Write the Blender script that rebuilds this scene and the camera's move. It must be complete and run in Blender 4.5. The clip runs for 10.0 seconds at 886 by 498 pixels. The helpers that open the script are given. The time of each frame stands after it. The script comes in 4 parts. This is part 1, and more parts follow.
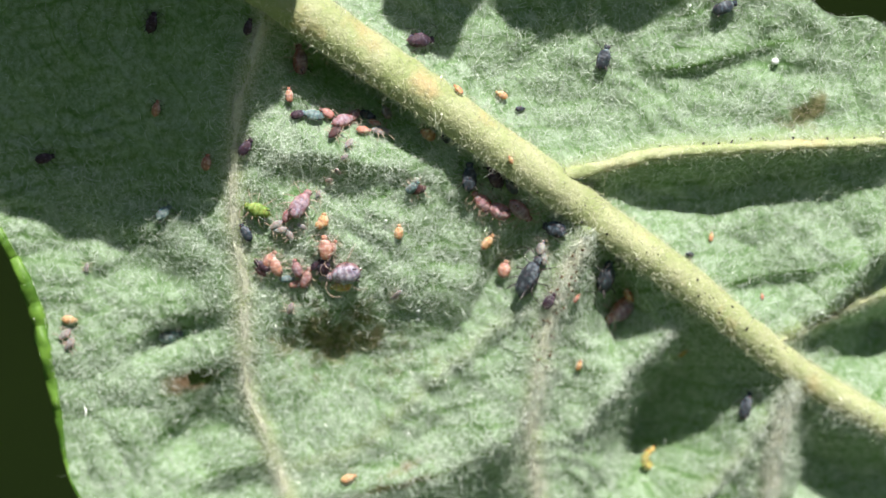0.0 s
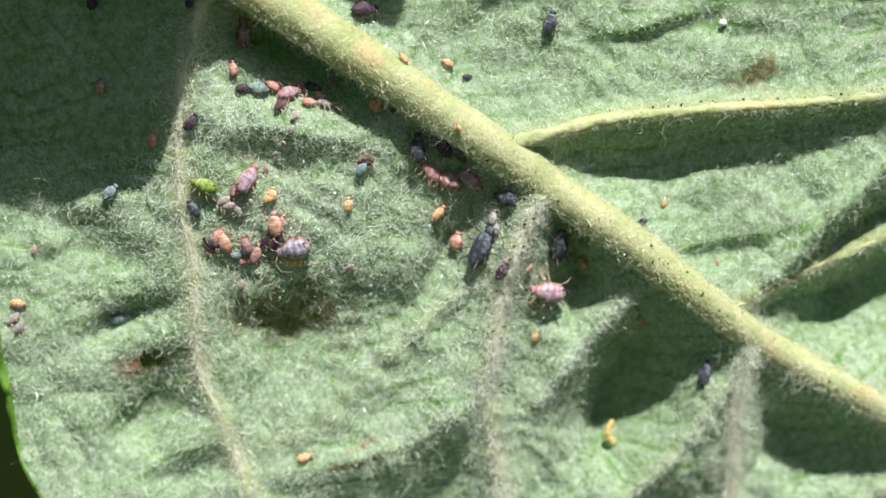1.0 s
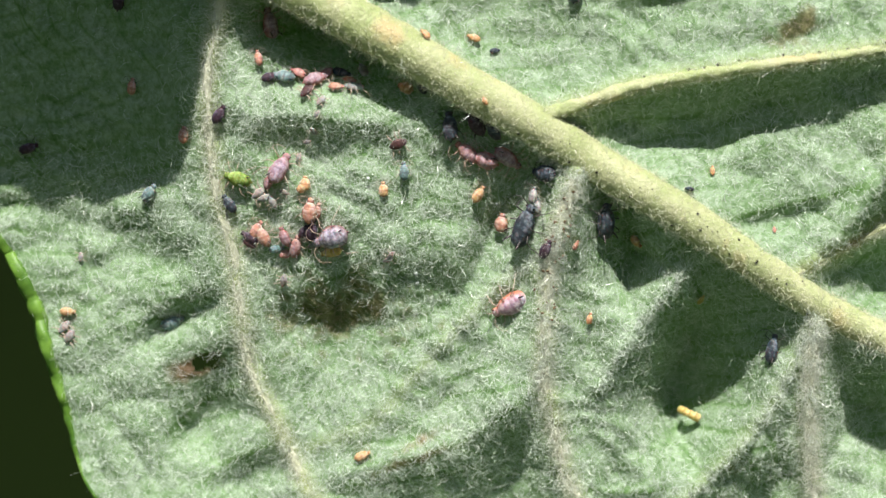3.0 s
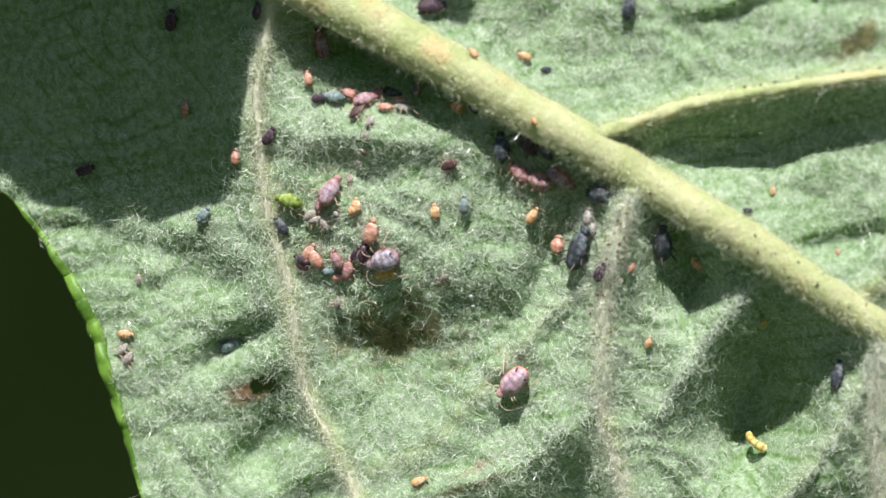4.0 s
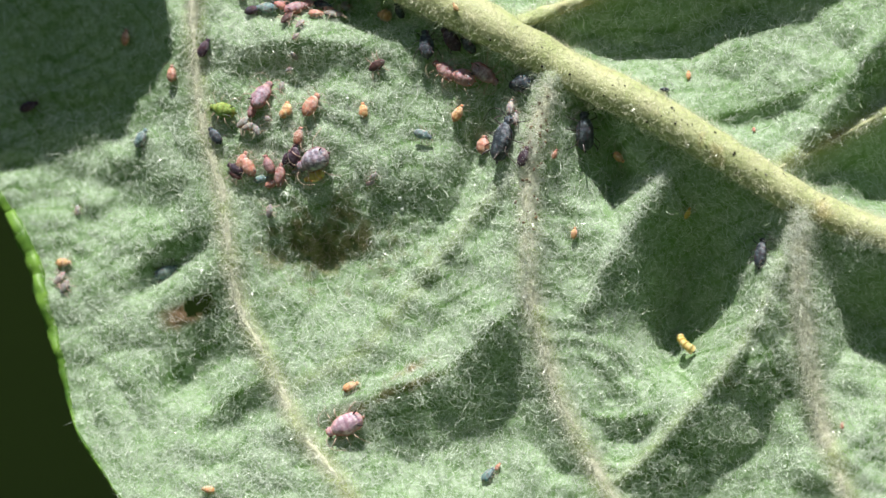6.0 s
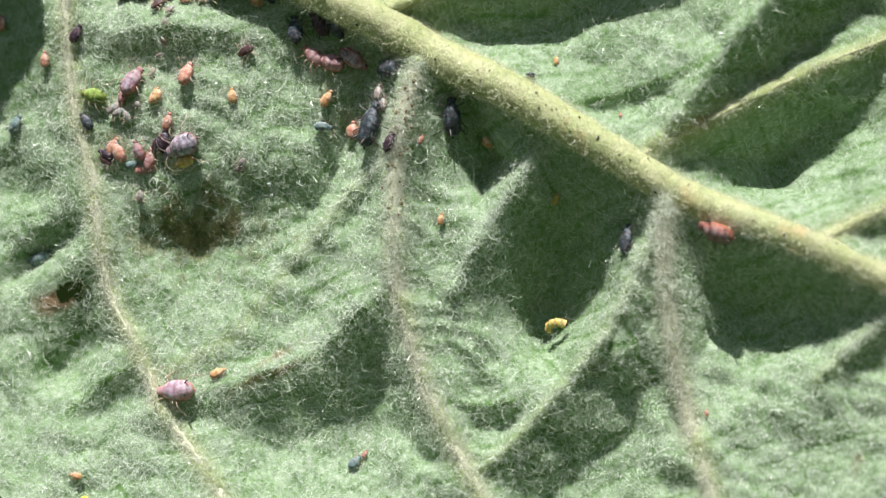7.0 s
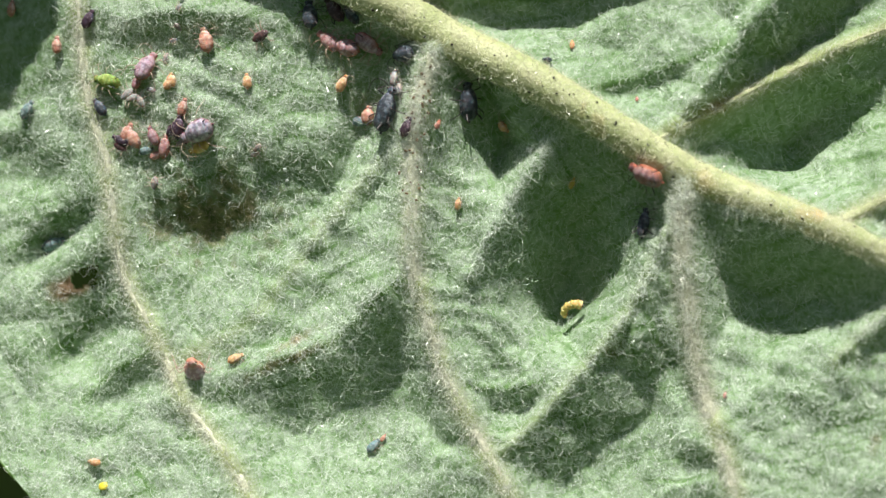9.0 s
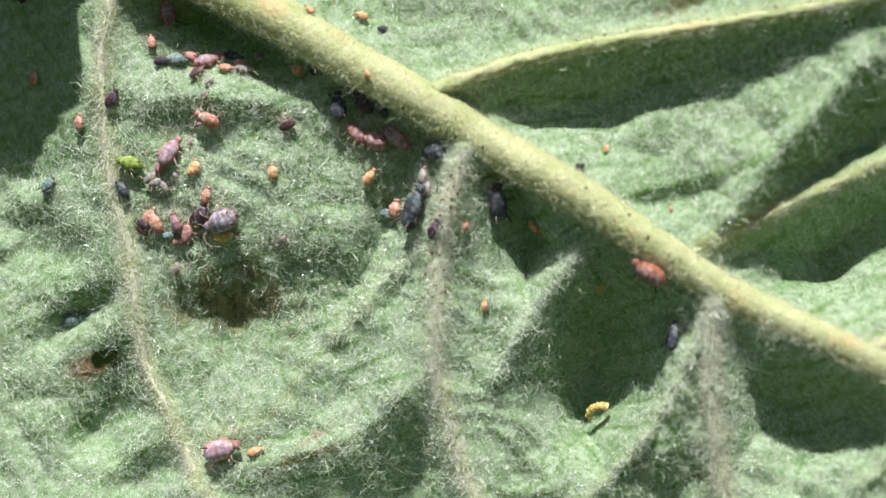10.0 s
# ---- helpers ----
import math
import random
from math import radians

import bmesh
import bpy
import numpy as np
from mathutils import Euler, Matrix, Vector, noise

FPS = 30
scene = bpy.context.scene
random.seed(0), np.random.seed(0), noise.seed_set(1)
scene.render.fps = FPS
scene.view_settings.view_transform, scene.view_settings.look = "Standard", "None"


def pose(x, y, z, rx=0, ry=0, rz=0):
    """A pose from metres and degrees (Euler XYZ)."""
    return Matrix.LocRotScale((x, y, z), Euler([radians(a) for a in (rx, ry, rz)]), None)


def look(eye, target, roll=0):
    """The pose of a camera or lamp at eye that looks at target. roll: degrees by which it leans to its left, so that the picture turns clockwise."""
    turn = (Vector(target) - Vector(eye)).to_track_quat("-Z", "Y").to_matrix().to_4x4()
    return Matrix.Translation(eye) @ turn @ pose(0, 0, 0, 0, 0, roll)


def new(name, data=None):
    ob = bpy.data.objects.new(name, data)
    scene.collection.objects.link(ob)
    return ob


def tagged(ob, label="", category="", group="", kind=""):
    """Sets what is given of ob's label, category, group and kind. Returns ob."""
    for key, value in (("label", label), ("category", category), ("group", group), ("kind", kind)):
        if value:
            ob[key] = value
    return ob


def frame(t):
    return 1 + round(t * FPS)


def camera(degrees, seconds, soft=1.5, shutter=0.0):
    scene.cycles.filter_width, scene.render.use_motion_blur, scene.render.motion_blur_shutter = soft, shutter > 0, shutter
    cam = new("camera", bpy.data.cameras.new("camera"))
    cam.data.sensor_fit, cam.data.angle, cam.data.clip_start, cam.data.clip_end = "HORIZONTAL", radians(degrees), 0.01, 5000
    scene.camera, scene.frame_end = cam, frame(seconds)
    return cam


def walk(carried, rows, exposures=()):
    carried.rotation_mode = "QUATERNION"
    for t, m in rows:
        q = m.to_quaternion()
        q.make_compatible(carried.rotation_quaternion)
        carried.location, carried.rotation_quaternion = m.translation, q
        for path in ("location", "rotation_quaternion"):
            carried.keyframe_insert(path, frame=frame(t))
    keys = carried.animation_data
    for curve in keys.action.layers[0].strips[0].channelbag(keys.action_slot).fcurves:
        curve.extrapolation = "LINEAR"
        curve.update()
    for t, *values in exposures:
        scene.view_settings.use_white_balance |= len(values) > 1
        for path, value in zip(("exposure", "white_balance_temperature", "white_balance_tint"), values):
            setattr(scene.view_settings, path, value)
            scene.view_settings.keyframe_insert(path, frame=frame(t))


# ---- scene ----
MM = 0.001
cam = camera(20.0, 10.0, soft=1.4)
cam.data.dof.use_dof = True
cam.data.dof.focus_distance = 0.1122
cam.data.dof.aperture_fstop = 40.0
# seconds, place in millimetres, turn in degrees
ROWS = [
    (0.0, -21.564, -111.66, 29.741, 77.846, -7.296, -8.236),
    (0.5, -18.193, -112.622, 24.131, 80.658, -5.789, -7.154),
    (1.0, -19.56, -111.499, 26.321, 78.998, -5.867, -8.881),
    (1.5, -18.405, -112.311, 23.6, 80.248, -5.04, -7.941),
    (2.0, -16.766, -112.243, 24.218, 79.846, -4.459, -7.338),
    (2.2, -14.034, -112.849, 20.715, 81.453, -3.128, -6.448),
    (3.3, -0.514, -111.166, 16.016, 83.603, -1.279, 1.355),
    (3.5, 1.371, -111.168, 13.828, 84.806, -1.009, 2.574),
    (4.0, 4.896, -108.783, 19.58, 82.163, -0.508, 4.848),
    (4.5, 3.858, -110.718, 9.973, 86.53, -0.092, 4.282),
    (5.0, 1.997, -112.01, 1.085, 90.509, 0.419, 3.942),
    (5.5, 2.936, -111.928, -12.667, 96.594, 1.302, 3.433),
    (5.7, 5.096, -111.531, -14.229, 97.387, 0.893, 4.043),
    (6.8, 18.023, -108.44, -20.206, 99.895, -0.396, 7.923),
    (7.0, 18.275, -108.811, -17.207, 98.556, -0.163, 6.961),
    (7.5, 20.451, -108.629, -18.542, 98.903, -0.342, 7.383),
    (8.0, 22.604, -107.375, -20.706, 99.965, -0.673, 8.614),
    (8.5, 18.527, -108.911, -16.082, 97.564, 0.106, 7.885),
    (9.0, 14.438, -109.862, -15.398, 97.237, 0.475, 5.401),
    (9.5, 15.335, -109.79, -8.653, 94.348, -0.292, 6.45),
    (10.0, 15.069, -108.834, 1.037, 91.052, -1.223, 6.313),
]
walk(cam, [(t, pose(x * MM, y * MM, z * MM, rx, ry, rz)) for t, x, y, z, rx, ry, rz in ROWS], exposures=[(0, 0.74), (10, 0.74)])

# ---- light: high sun grazing the hanging leaf, open sky ----
TO_SUN = Vector((-0.05, -0.53, 0.845)).normalized()
sun = new("sun", bpy.data.lights.new("sun", "SUN"))
sun.data.energy, sun.data.angle, sun.data.color = 4.5, radians(0.55), (1.0, 0.975, 0.92)
sun.matrix_world = look(TO_SUN * 0.3, (0, 0, 0))
world = bpy.data.worlds.new("sky")
scene.world = world
world.use_nodes = True
sky = world.node_tree.nodes.new("ShaderNodeTexSky")
sky.sky_type, sky.sun_disc = "NISHITA", False
sky.sun_elevation, sky.sun_rotation = math.asin(TO_SUN.z), math.atan2(TO_SUN.x, TO_SUN.y)
back_node = world.node_tree.nodes["Background"]
back_node.inputs["Strength"].default_value = 0.029
world.node_tree.links.new(sky.outputs[0], back_node.inputs[0])


# ---- materials ----
class Nodes:
    """A small helper round one node material."""

    def __init__(self, name, rough=0.6, spec=0.3):
        self.m = bpy.data.materials.new(name)
        self.m.use_nodes = True
        self.t = self.m.node_tree
        self.b = self.t.nodes["Principled BSDF"]
        self.b.inputs["Roughness"].default_value = rough
        self.b.inputs["Specular IOR Level"].default_value = spec
        self.co = self.t.nodes.new("ShaderNodeTexCoord").outputs["Object"]

    def put(self, out, into):
        self.t.links.new(out, into)

    def scaled(self, s):
        n = self.t.nodes.new("ShaderNodeMapping")
        n.inputs["Scale"].default_value = s
        self.put(self.co, n.inputs["Vector"])
        return n.outputs[0]

    def noise(self, per_m, detail=4.0, rough=0.6, stretch=(1, 1, 1)):
        n = self.t.nodes.new("ShaderNodeTexNoise")
        n.inputs["Scale"].default_value, n.inputs["Detail"].default_value, n.inputs["Roughness"].default_value = per_m, detail, rough
        self.put(self.scaled(stretch), n.inputs["Vector"])
        return n.outputs["Fac"]

    def cells(self, per_m, stretch=(1, 1, 1), feature="DISTANCE_TO_EDGE", wander=0.0):
        n = self.t.nodes.new("ShaderNodeTexVoronoi")
        n.feature = feature
        n.inputs["Scale"].default_value = per_m
        drift, add = self.t.nodes.new("ShaderNodeTexNoise"), self.t.nodes.new("ShaderNodeVectorMath")
        drift.inputs["Scale"].default_value = 900
        self.put(self.co, drift.inputs["Vector"])
        add.operation = "MULTIPLY_ADD"
        self.put(drift.outputs["Color"], add.inputs[0])
        add.inputs[1].default_value = (wander, wander, wander)
        self.put(self.scaled(stretch), add.inputs[2])
        self.put(add.outputs[0], n.inputs["Vector"])
        return n.outputs["Distance"]

    def ramp(self, fac, *stops):
        n = self.t.nodes.new("ShaderNodeValToRGB")
        e = n.color_ramp.elements
        while len(e) < len(stops):
            e.new(0.5)
        for el, (at, c) in zip(e, stops):
            el.position, el.color = at, (*c, 1) if len(c) == 3 else c
        self.put(fac, n.inputs[0])
        return n.outputs[0]

    def mix(self, fac, a, b, how="MIX"):
        n = self.t.nodes.new("ShaderNodeMix")
        n.data_type, n.blend_type = "RGBA", how
        for value, at in ((fac, 0), (a, 6), (b, 7)):
            if isinstance(value, (int, float)):
                n.inputs[at].default_value = value
            elif isinstance(value, tuple):
                n.inputs[at].default_value = (*value, 1)
            else:
                self.put(value, n.inputs[at])
        return n.outputs[2]

    def attribute(self, name):
        n = self.t.nodes.new("ShaderNodeAttribute")
        n.attribute_name = name
        return n.outputs["Fac"]

    def island(self):
        return self.t.nodes.new("ShaderNodeNewGeometry").outputs["Random Per Island"]

    def chance(self):
        return self.t.nodes.new("ShaderNodeObjectInfo").outputs["Random"]

    def colour(self, out):
        if isinstance(out, tuple):
            self.b.inputs["Base Color"].default_value = (*out, 1)
        else:
            self.put(out, self.b.inputs["Base Color"])

    def bump(self, height, dist, strength=1.0):
        n = self.t.nodes.new("ShaderNodeBump")
        n.inputs["Distance"].default_value, n.inputs["Strength"].default_value = dist, strength
        self.put(height, n.inputs["Height"])
        self.put(n.outputs[0], self.b.inputs["Normal"])

    def thin(self, colour, share):
        """Lets part of the light through, as leaf tissue does."""
        tr, mx = self.t.nodes.new("ShaderNodeBsdfTranslucent"), self.t.nodes.new("ShaderNodeMixShader")
        tr.inputs[0].default_value = (*colour, 1)
        mx.inputs[0].default_value = share
        self.put(self.b.outputs[0], mx.inputs[1])
        self.put(tr.outputs[0], mx.inputs[2])
        self.put(mx.outputs[0], self.t.nodes["Material Output"].inputs["Surface"])


def leaf_material():
    n = Nodes("leaf underside", 0.55, 0.25)
    broad = n.ramp(n.noise(260, 5), (0.3, (0.12, 0.24, 0.075)), (0.7, (0.22, 0.36, 0.16)))
    pale = n.ramp(n.noise(420, 4), (0.3, (0.42, 0.57, 0.36)), (0.7, (0.58, 0.70, 0.53)))
    down = n.ramp(n.noise(3000, 5, 0.75), (0.34, (0, 0, 0)), (0.60, (1, 1, 1)))
    c = n.mix(down, broad, pale)
    net = n.ramp(n.cells(620, (1.5, 1, 0.8), wander=0.0016), (0.0, (0.62, 0.76, 0.5)), (0.05, (1, 1, 1)))
    c = n.mix(n.ramp(n.noise(180, 3), (0.35, (0.3, 0.3, 0.3)), (0.65, (1, 1, 1))), c, n.mix(1.0, c, net, "MULTIPLY"))
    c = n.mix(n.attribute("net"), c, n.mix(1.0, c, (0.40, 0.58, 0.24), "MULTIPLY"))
    c = n.mix(n.attribute("rib"), c, (0.47, 0.53, 0.24))
    c = n.mix(n.attribute("mould"), c, n.ramp(n.noise(1800, 4), (0.4, (0.09, 0.10, 0.04)), (0.6, (0.32, 0.30, 0.15))))
    c = n.mix(n.attribute("scorch"), c, n.ramp(n.noise(2200, 4), (0.4, (0.14, 0.06, 0.03)), (0.62, (0.52, 0.34, 0.23))))
    n.colour(c)
    n.bump(n.noise(2600, 6, 0.75), 0.0003, 0.6)
    n.thin((0.30, 0.50, 0.13), 0.28)
    return n.m


def rib_material():
    n = Nodes("vein", 0.5, 0.3)
    c = n.ramp(n.noise(700, 5), (0.3, (0.33, 0.39, 0.16)), (0.7, (0.50, 0.50, 0.30)))
    spot = n.ramp(n.noise(420, 3), (0.56, (0, 0, 0)), (0.72, (1, 1, 1)))
    c = n.mix(spot, c, (0.50, 0.40, 0.20))
    n.colour(c)
    n.bump(n.noise(3500, 4, 0.7), 0.00012, 0.7)
    return n.m


def hair_material(name, low, high):
    n = Nodes(name, 0.2, 0.6)
    n.colour(n.mix(n.island(), low, high))
    n.thin(high, 0.42)
    return n.m


def insect_material(name, base, wax, amount, gloss=0.45, band=(0.82, 0.78, 0.82), belly=None):
    """Skin dusted with wax, thicker on the back than on the belly."""
    n = Nodes(name, gloss + 0.12, 0.3)
    n.b.inputs["Subsurface Weight"].default_value, n.b.inputs["Subsurface Scale"].default_value = 0.35, 0.00025
    c = n.mix(n.ramp(n.noise(1500, 4), (0.35, (0.55, 0.55, 0.55)), (0.65, (1, 1, 1))), tuple(0.6 * v for v in base), base)
    dust = n.ramp(n.noise(3600, 4, 0.7), (0.60 - 0.3 * amount, (0, 0, 0)), (0.82 - 0.3 * amount, (1, 1, 1)))
    c = n.mix(dust, c, wax)
    if belly:
        axes = n.t.nodes.new("ShaderNodeSeparateXYZ")
        n.put(n.co, axes.inputs[0])
        mm = n.t.nodes.new("ShaderNodeMath")
        mm.operation = "MULTIPLY_ADD"
        n.put(axes.outputs[2], mm.inputs[0])
        mm.inputs[1].default_value, mm.inputs[2].default_value = 1000, 0.5
        c = n.mix(n.ramp(mm.outputs[0], (0.45, (0, 0, 0)), (0.80, (1, 1, 1))), belly, c)
    w = n.t.nodes.new("ShaderNodeTexWave")
    w.inputs["Scale"].default_value, w.inputs["Distortion"].default_value = 1100, 1.5
    n.put(n.co, w.inputs["Vector"])
    n.colour(n.mix(n.ramp(w.outputs["Fac"], (0.0, (0, 0, 0)), (0.4, (1, 1, 1))), n.mix(1.0, c, band, "MULTIPLY"), c))
    n.bump(n.noise(4200, 4, 0.7), 0.00009, 0.8)
    return n.m


def plain_material(name, low, high, per_m=2500, rough=0.5):
    n = Nodes(name, rough, 0.4)
    n.colour(n.ramp(n.noise(per_m, 4), (0.35, low), (0.65, high)))
    n.bump(n.noise(per_m * 2, 3), 0.00005, 0.6)
    return n.m


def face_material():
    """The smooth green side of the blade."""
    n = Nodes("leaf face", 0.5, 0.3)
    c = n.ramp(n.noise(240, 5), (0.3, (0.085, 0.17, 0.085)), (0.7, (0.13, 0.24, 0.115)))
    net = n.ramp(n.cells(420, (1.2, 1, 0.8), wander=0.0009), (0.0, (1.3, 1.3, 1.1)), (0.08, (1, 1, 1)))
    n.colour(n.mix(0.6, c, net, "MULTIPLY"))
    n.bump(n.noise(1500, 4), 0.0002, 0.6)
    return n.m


def back_material():
    """The side of the blade turned away; most of the light goes on through it."""
    n = Nodes("leaf back", 0.5, 0.3)
    n.colour(n.ramp(n.noise(240, 5), (0.3, (0.06, 0.14, 0.03)), (0.7, (0.10, 0.20, 0.05))))
    n.thin((0.70, 0.90, 0.45), 0.75)
    return n.m


def bounce_material():
    n = Nodes("bounce_sheet", 0.8, 0.2)
    n.colour(n.ramp(n.noise(90, 6), (0.3, (0.024, 0.05, 0.012)), (0.7, (0.065, 0.115, 0.03))))
    n.bump(n.noise(400, 4), 0.004, 0.8)
    return n.m


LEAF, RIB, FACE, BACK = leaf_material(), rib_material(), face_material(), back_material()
HAIR = hair_material("white hair", (0.77, 0.84, 0.73), (0.92, 0.95, 0.89))
VEIN = plain_material("secondary vein", (0.52, 0.53, 0.35), (0.72, 0.71, 0.57), 2600, 0.7)
VEIN_HAIR = hair_material("pale vein hair", (0.76, 0.76, 0.62), (0.95, 0.94, 0.86))
RIB_HAIR = hair_material("vein hair", (0.72, 0.70, 0.50), (0.90, 0.88, 0.74))
MOULD_HAIR = hair_material("soiled hair", (0.16, 0.13, 0.06), (0.56, 0.52, 0.36))
MARGIN = plain_material("leaf edge", (0.05, 0.13, 0.015), (0.16, 0.30, 0.04), 900, 0.5)
INSECT = {
    "pink": insect_material("pink wax", (0.44, 0.24, 0.25), (0.64, 0.50, 0.54), 0.55, belly=(0.50, 0.21, 0.14)),
    "walker": insect_material("rosy wax", (0.43, 0.28, 0.35), (0.68, 0.57, 0.65), 0.6, 0.3, belly=(0.52, 0.22, 0.14)),
    "russet": insect_material("russet skin", (0.29, 0.16, 0.16), (0.48, 0.38, 0.43), 0.5, 0.2, belly=(0.36, 0.14, 0.09)),
    "mauve": insect_material("mauve wax", (0.32, 0.22, 0.27), (0.56, 0.48, 0.56), 0.6, belly=(0.40, 0.16, 0.12)),
    "hoary": insect_material("hoary wax", (0.24, 0.20, 0.25), (0.56, 0.53, 0.61), 0.65, belly=(0.24, 0.12, 0.11)),
    "orange": insect_material("orange nymph", (0.66, 0.38, 0.18), (0.80, 0.62, 0.46), 0.5, 0.5),
    "salmon": insect_material("salmon nymph", (0.56, 0.27, 0.19), (0.72, 0.54, 0.48), 0.5, 0.5),
    "dark": insect_material("slate skin", (0.05, 0.06, 0.075), (0.24, 0.27, 0.31), 0.4, 0.4),
    "purple": insect_material("dark purple skin", (0.07, 0.04, 0.06), (0.24, 0.20, 0.26), 0.3, 0.4),
    "teal": insect_material("blue-grey skin", (0.17, 0.25, 0.25), (0.38, 0.47, 0.48), 0.5, 0.4),
    "green": insect_material("green skin", (0.22, 0.32, 0.06), (0.42, 0.52, 0.20), 0.4, 0.5),
    "husk": insect_material("cast skin", (0.34, 0.31, 0.29), (0.56, 0.54, 0.51), 0.5, 0.6),
    "brown": insect_material("brown skin", (0.10, 0.05, 0.05), (0.30, 0.22, 0.22), 0.3, 0.4),
    "amber": insect_material("amber skin", (0.66, 0.48, 0.14), (0.85, 0.72, 0.40), 0.45, 0.2),
}
LIMB = {
    "pale": plain_material("pale limb", (0.40, 0.26, 0.20), (0.62, 0.48, 0.40), 4000, 0.4),
    "dark": plain_material("dark limb", (0.02, 0.018, 0.018), (0.09, 0.07, 0.07), 4000, 0.35),
}
EYE = plain_material("eye", (0.006, 0.004, 0.006), (0.03, 0.01, 0.012), 5000, 0.2)
SPECK = plain_material("black speck", (0.008, 0.007, 0.006), (0.045, 0.03, 0.02), 5000, 0.6)


def distance_material():
    n = Nodes("shaded greenery", 0.9, 0.1)
    n.colour(n.ramp(n.noise(14, 3), (0.3, (0.10, 0.125, 0.05)), (0.7, (0.145, 0.175, 0.065))))
    return n.m


# ---- meshes ----
def quick_mesh(name, verts, quads, mat, smooth=True):
    """A mesh from numpy arrays of corners and four-cornered faces."""
    verts, quads = np.asarray(verts, dtype=np.float32), np.asarray(quads, dtype=np.int32)
    me = bpy.data.meshes.new(name)
    me.vertices.add(len(verts)), me.loops.add(quads.size), me.polygons.add(len(quads))
    me.vertices.foreach_set("co", verts.ravel())
    me.loops.foreach_set("vertex_index", quads.ravel())
    me.polygons.foreach_set("loop_start", np.arange(0, quads.size, 4, dtype=np.int32))
    me.polygons.foreach_set("use_smooth", np.full(len(quads), smooth))
    me.update(calc_edges=True)
    me.validate()
    me.materials.append(mat)
    return me


def part(name, me, parent, label=""):
    ob = new(name, me)
    ob.parent = parent
    return tagged(ob, label=label)


def lattice(nu, nv, closed=False, base=0):
    """Faces of a grid of nu by nv corners."""
    i, j = np.meshgrid(np.arange(nu - (0 if closed else 1)), np.arange(nv - 1), indexing="ij")
    i, j = i.ravel(), j.ravel()
    k = (i + 1) % nu
    return base + np.stack([i * nv + j, k * nv + j, k * nv + j + 1, i * nv + j + 1], 1)


def smooth_line(points, step=0.15):
    """A gliding line through a few points, at an even step."""
    p = np.array(points, dtype=float)
    q = np.vstack([2 * p[0] - p[1], p, 2 * p[-1] - p[-2]])
    out = []
    for a, b, c, d in zip(q, q[1:], q[2:], q[3:]):
        n = max(2, int(np.linalg.norm(c - b) / step))
        t = np.linspace(0, 1, n, endpoint=False)[:, None]
        out.append(0.5 * (2 * b + (c - a) * t + (2 * a - 5 * b + 4 * c - d) * t**2 + (3 * b - a - 3 * c + d) * t**3))
    return np.vstack(out + [p[-1:]])


def hash_grid(ix, iy, seed):
    h = (ix.astype(np.int64) * 374761393 + iy.astype(np.int64) * 668265263 + seed * 1274126177) & 0xFFFFFFFF
    h = ((h ^ (h >> 13)) * 1274126177) & 0xFFFFFFFF
    return ((h ^ (h >> 16)) & 0xFFFF) / 65535.0


def rough_noise(u, v, size, seed):
    """Smooth noise from -1 to 1 with lumps of that size."""
    x, y = u / size, v / size
    ix, iy = np.floor(x), np.floor(y)
    fx, fy = x - ix, y - iy
    fx, fy = fx * fx * (3 - 2 * fx), fy * fy * (3 - 2 * fy)
    a, b = hash_grid(ix, iy, seed), hash_grid(ix + 1, iy, seed)
    c, d = hash_grid(ix, iy + 1, seed), hash_grid(ix + 1, iy + 1, seed)
    return 2 * ((a * (1 - fx) + b * fx) * (1 - fy) + (c * (1 - fx) + d * fx) * fy) - 1


def away(u, v, line, reach=9.0):
    """How far the points u, v lie from a line, in millimetres (99 past the reach), how far along it (0 to 1), and on which side."""
    shape = np.shape(u)
    u, v = np.ravel(u).astype(float), np.ravel(v).astype(float)
    best, along, side = np.full(u.shape, 99.0), np.zeros(u.shape), np.zeros(u.shape)
    (u0, v0), (u1, v1) = line.min(0) - reach, line.max(0) + reach
    close = np.flatnonzero((u > u0) & (u < u1) & (v > v0) & (v < v1))
    p, q = u[close], v[close]
    b, al, sd = best[close], along[close], side[close]
    for k in range(len(line) - 1):
        a, d = line[k], line[k + 1] - line[k]
        t = np.clip(((p - a[0]) * d[0] + (q - a[1]) * d[1]) / (d @ d), 0, 1)
        r = np.hypot(p - a[0] - t * d[0], q - a[1] - t * d[1])
        near = r < b
        b, al = np.where(near, r, b), np.where(near, (k + t) / (len(line) - 1), al)
        sd = np.where(near, d[0] * (q - a[1]) - d[1] * (p - a[0]), sd)
    best[close], along[close], side[close] = b, al, sd
    return best.reshape(shape), along.reshape(shape), side.reshape(shape)


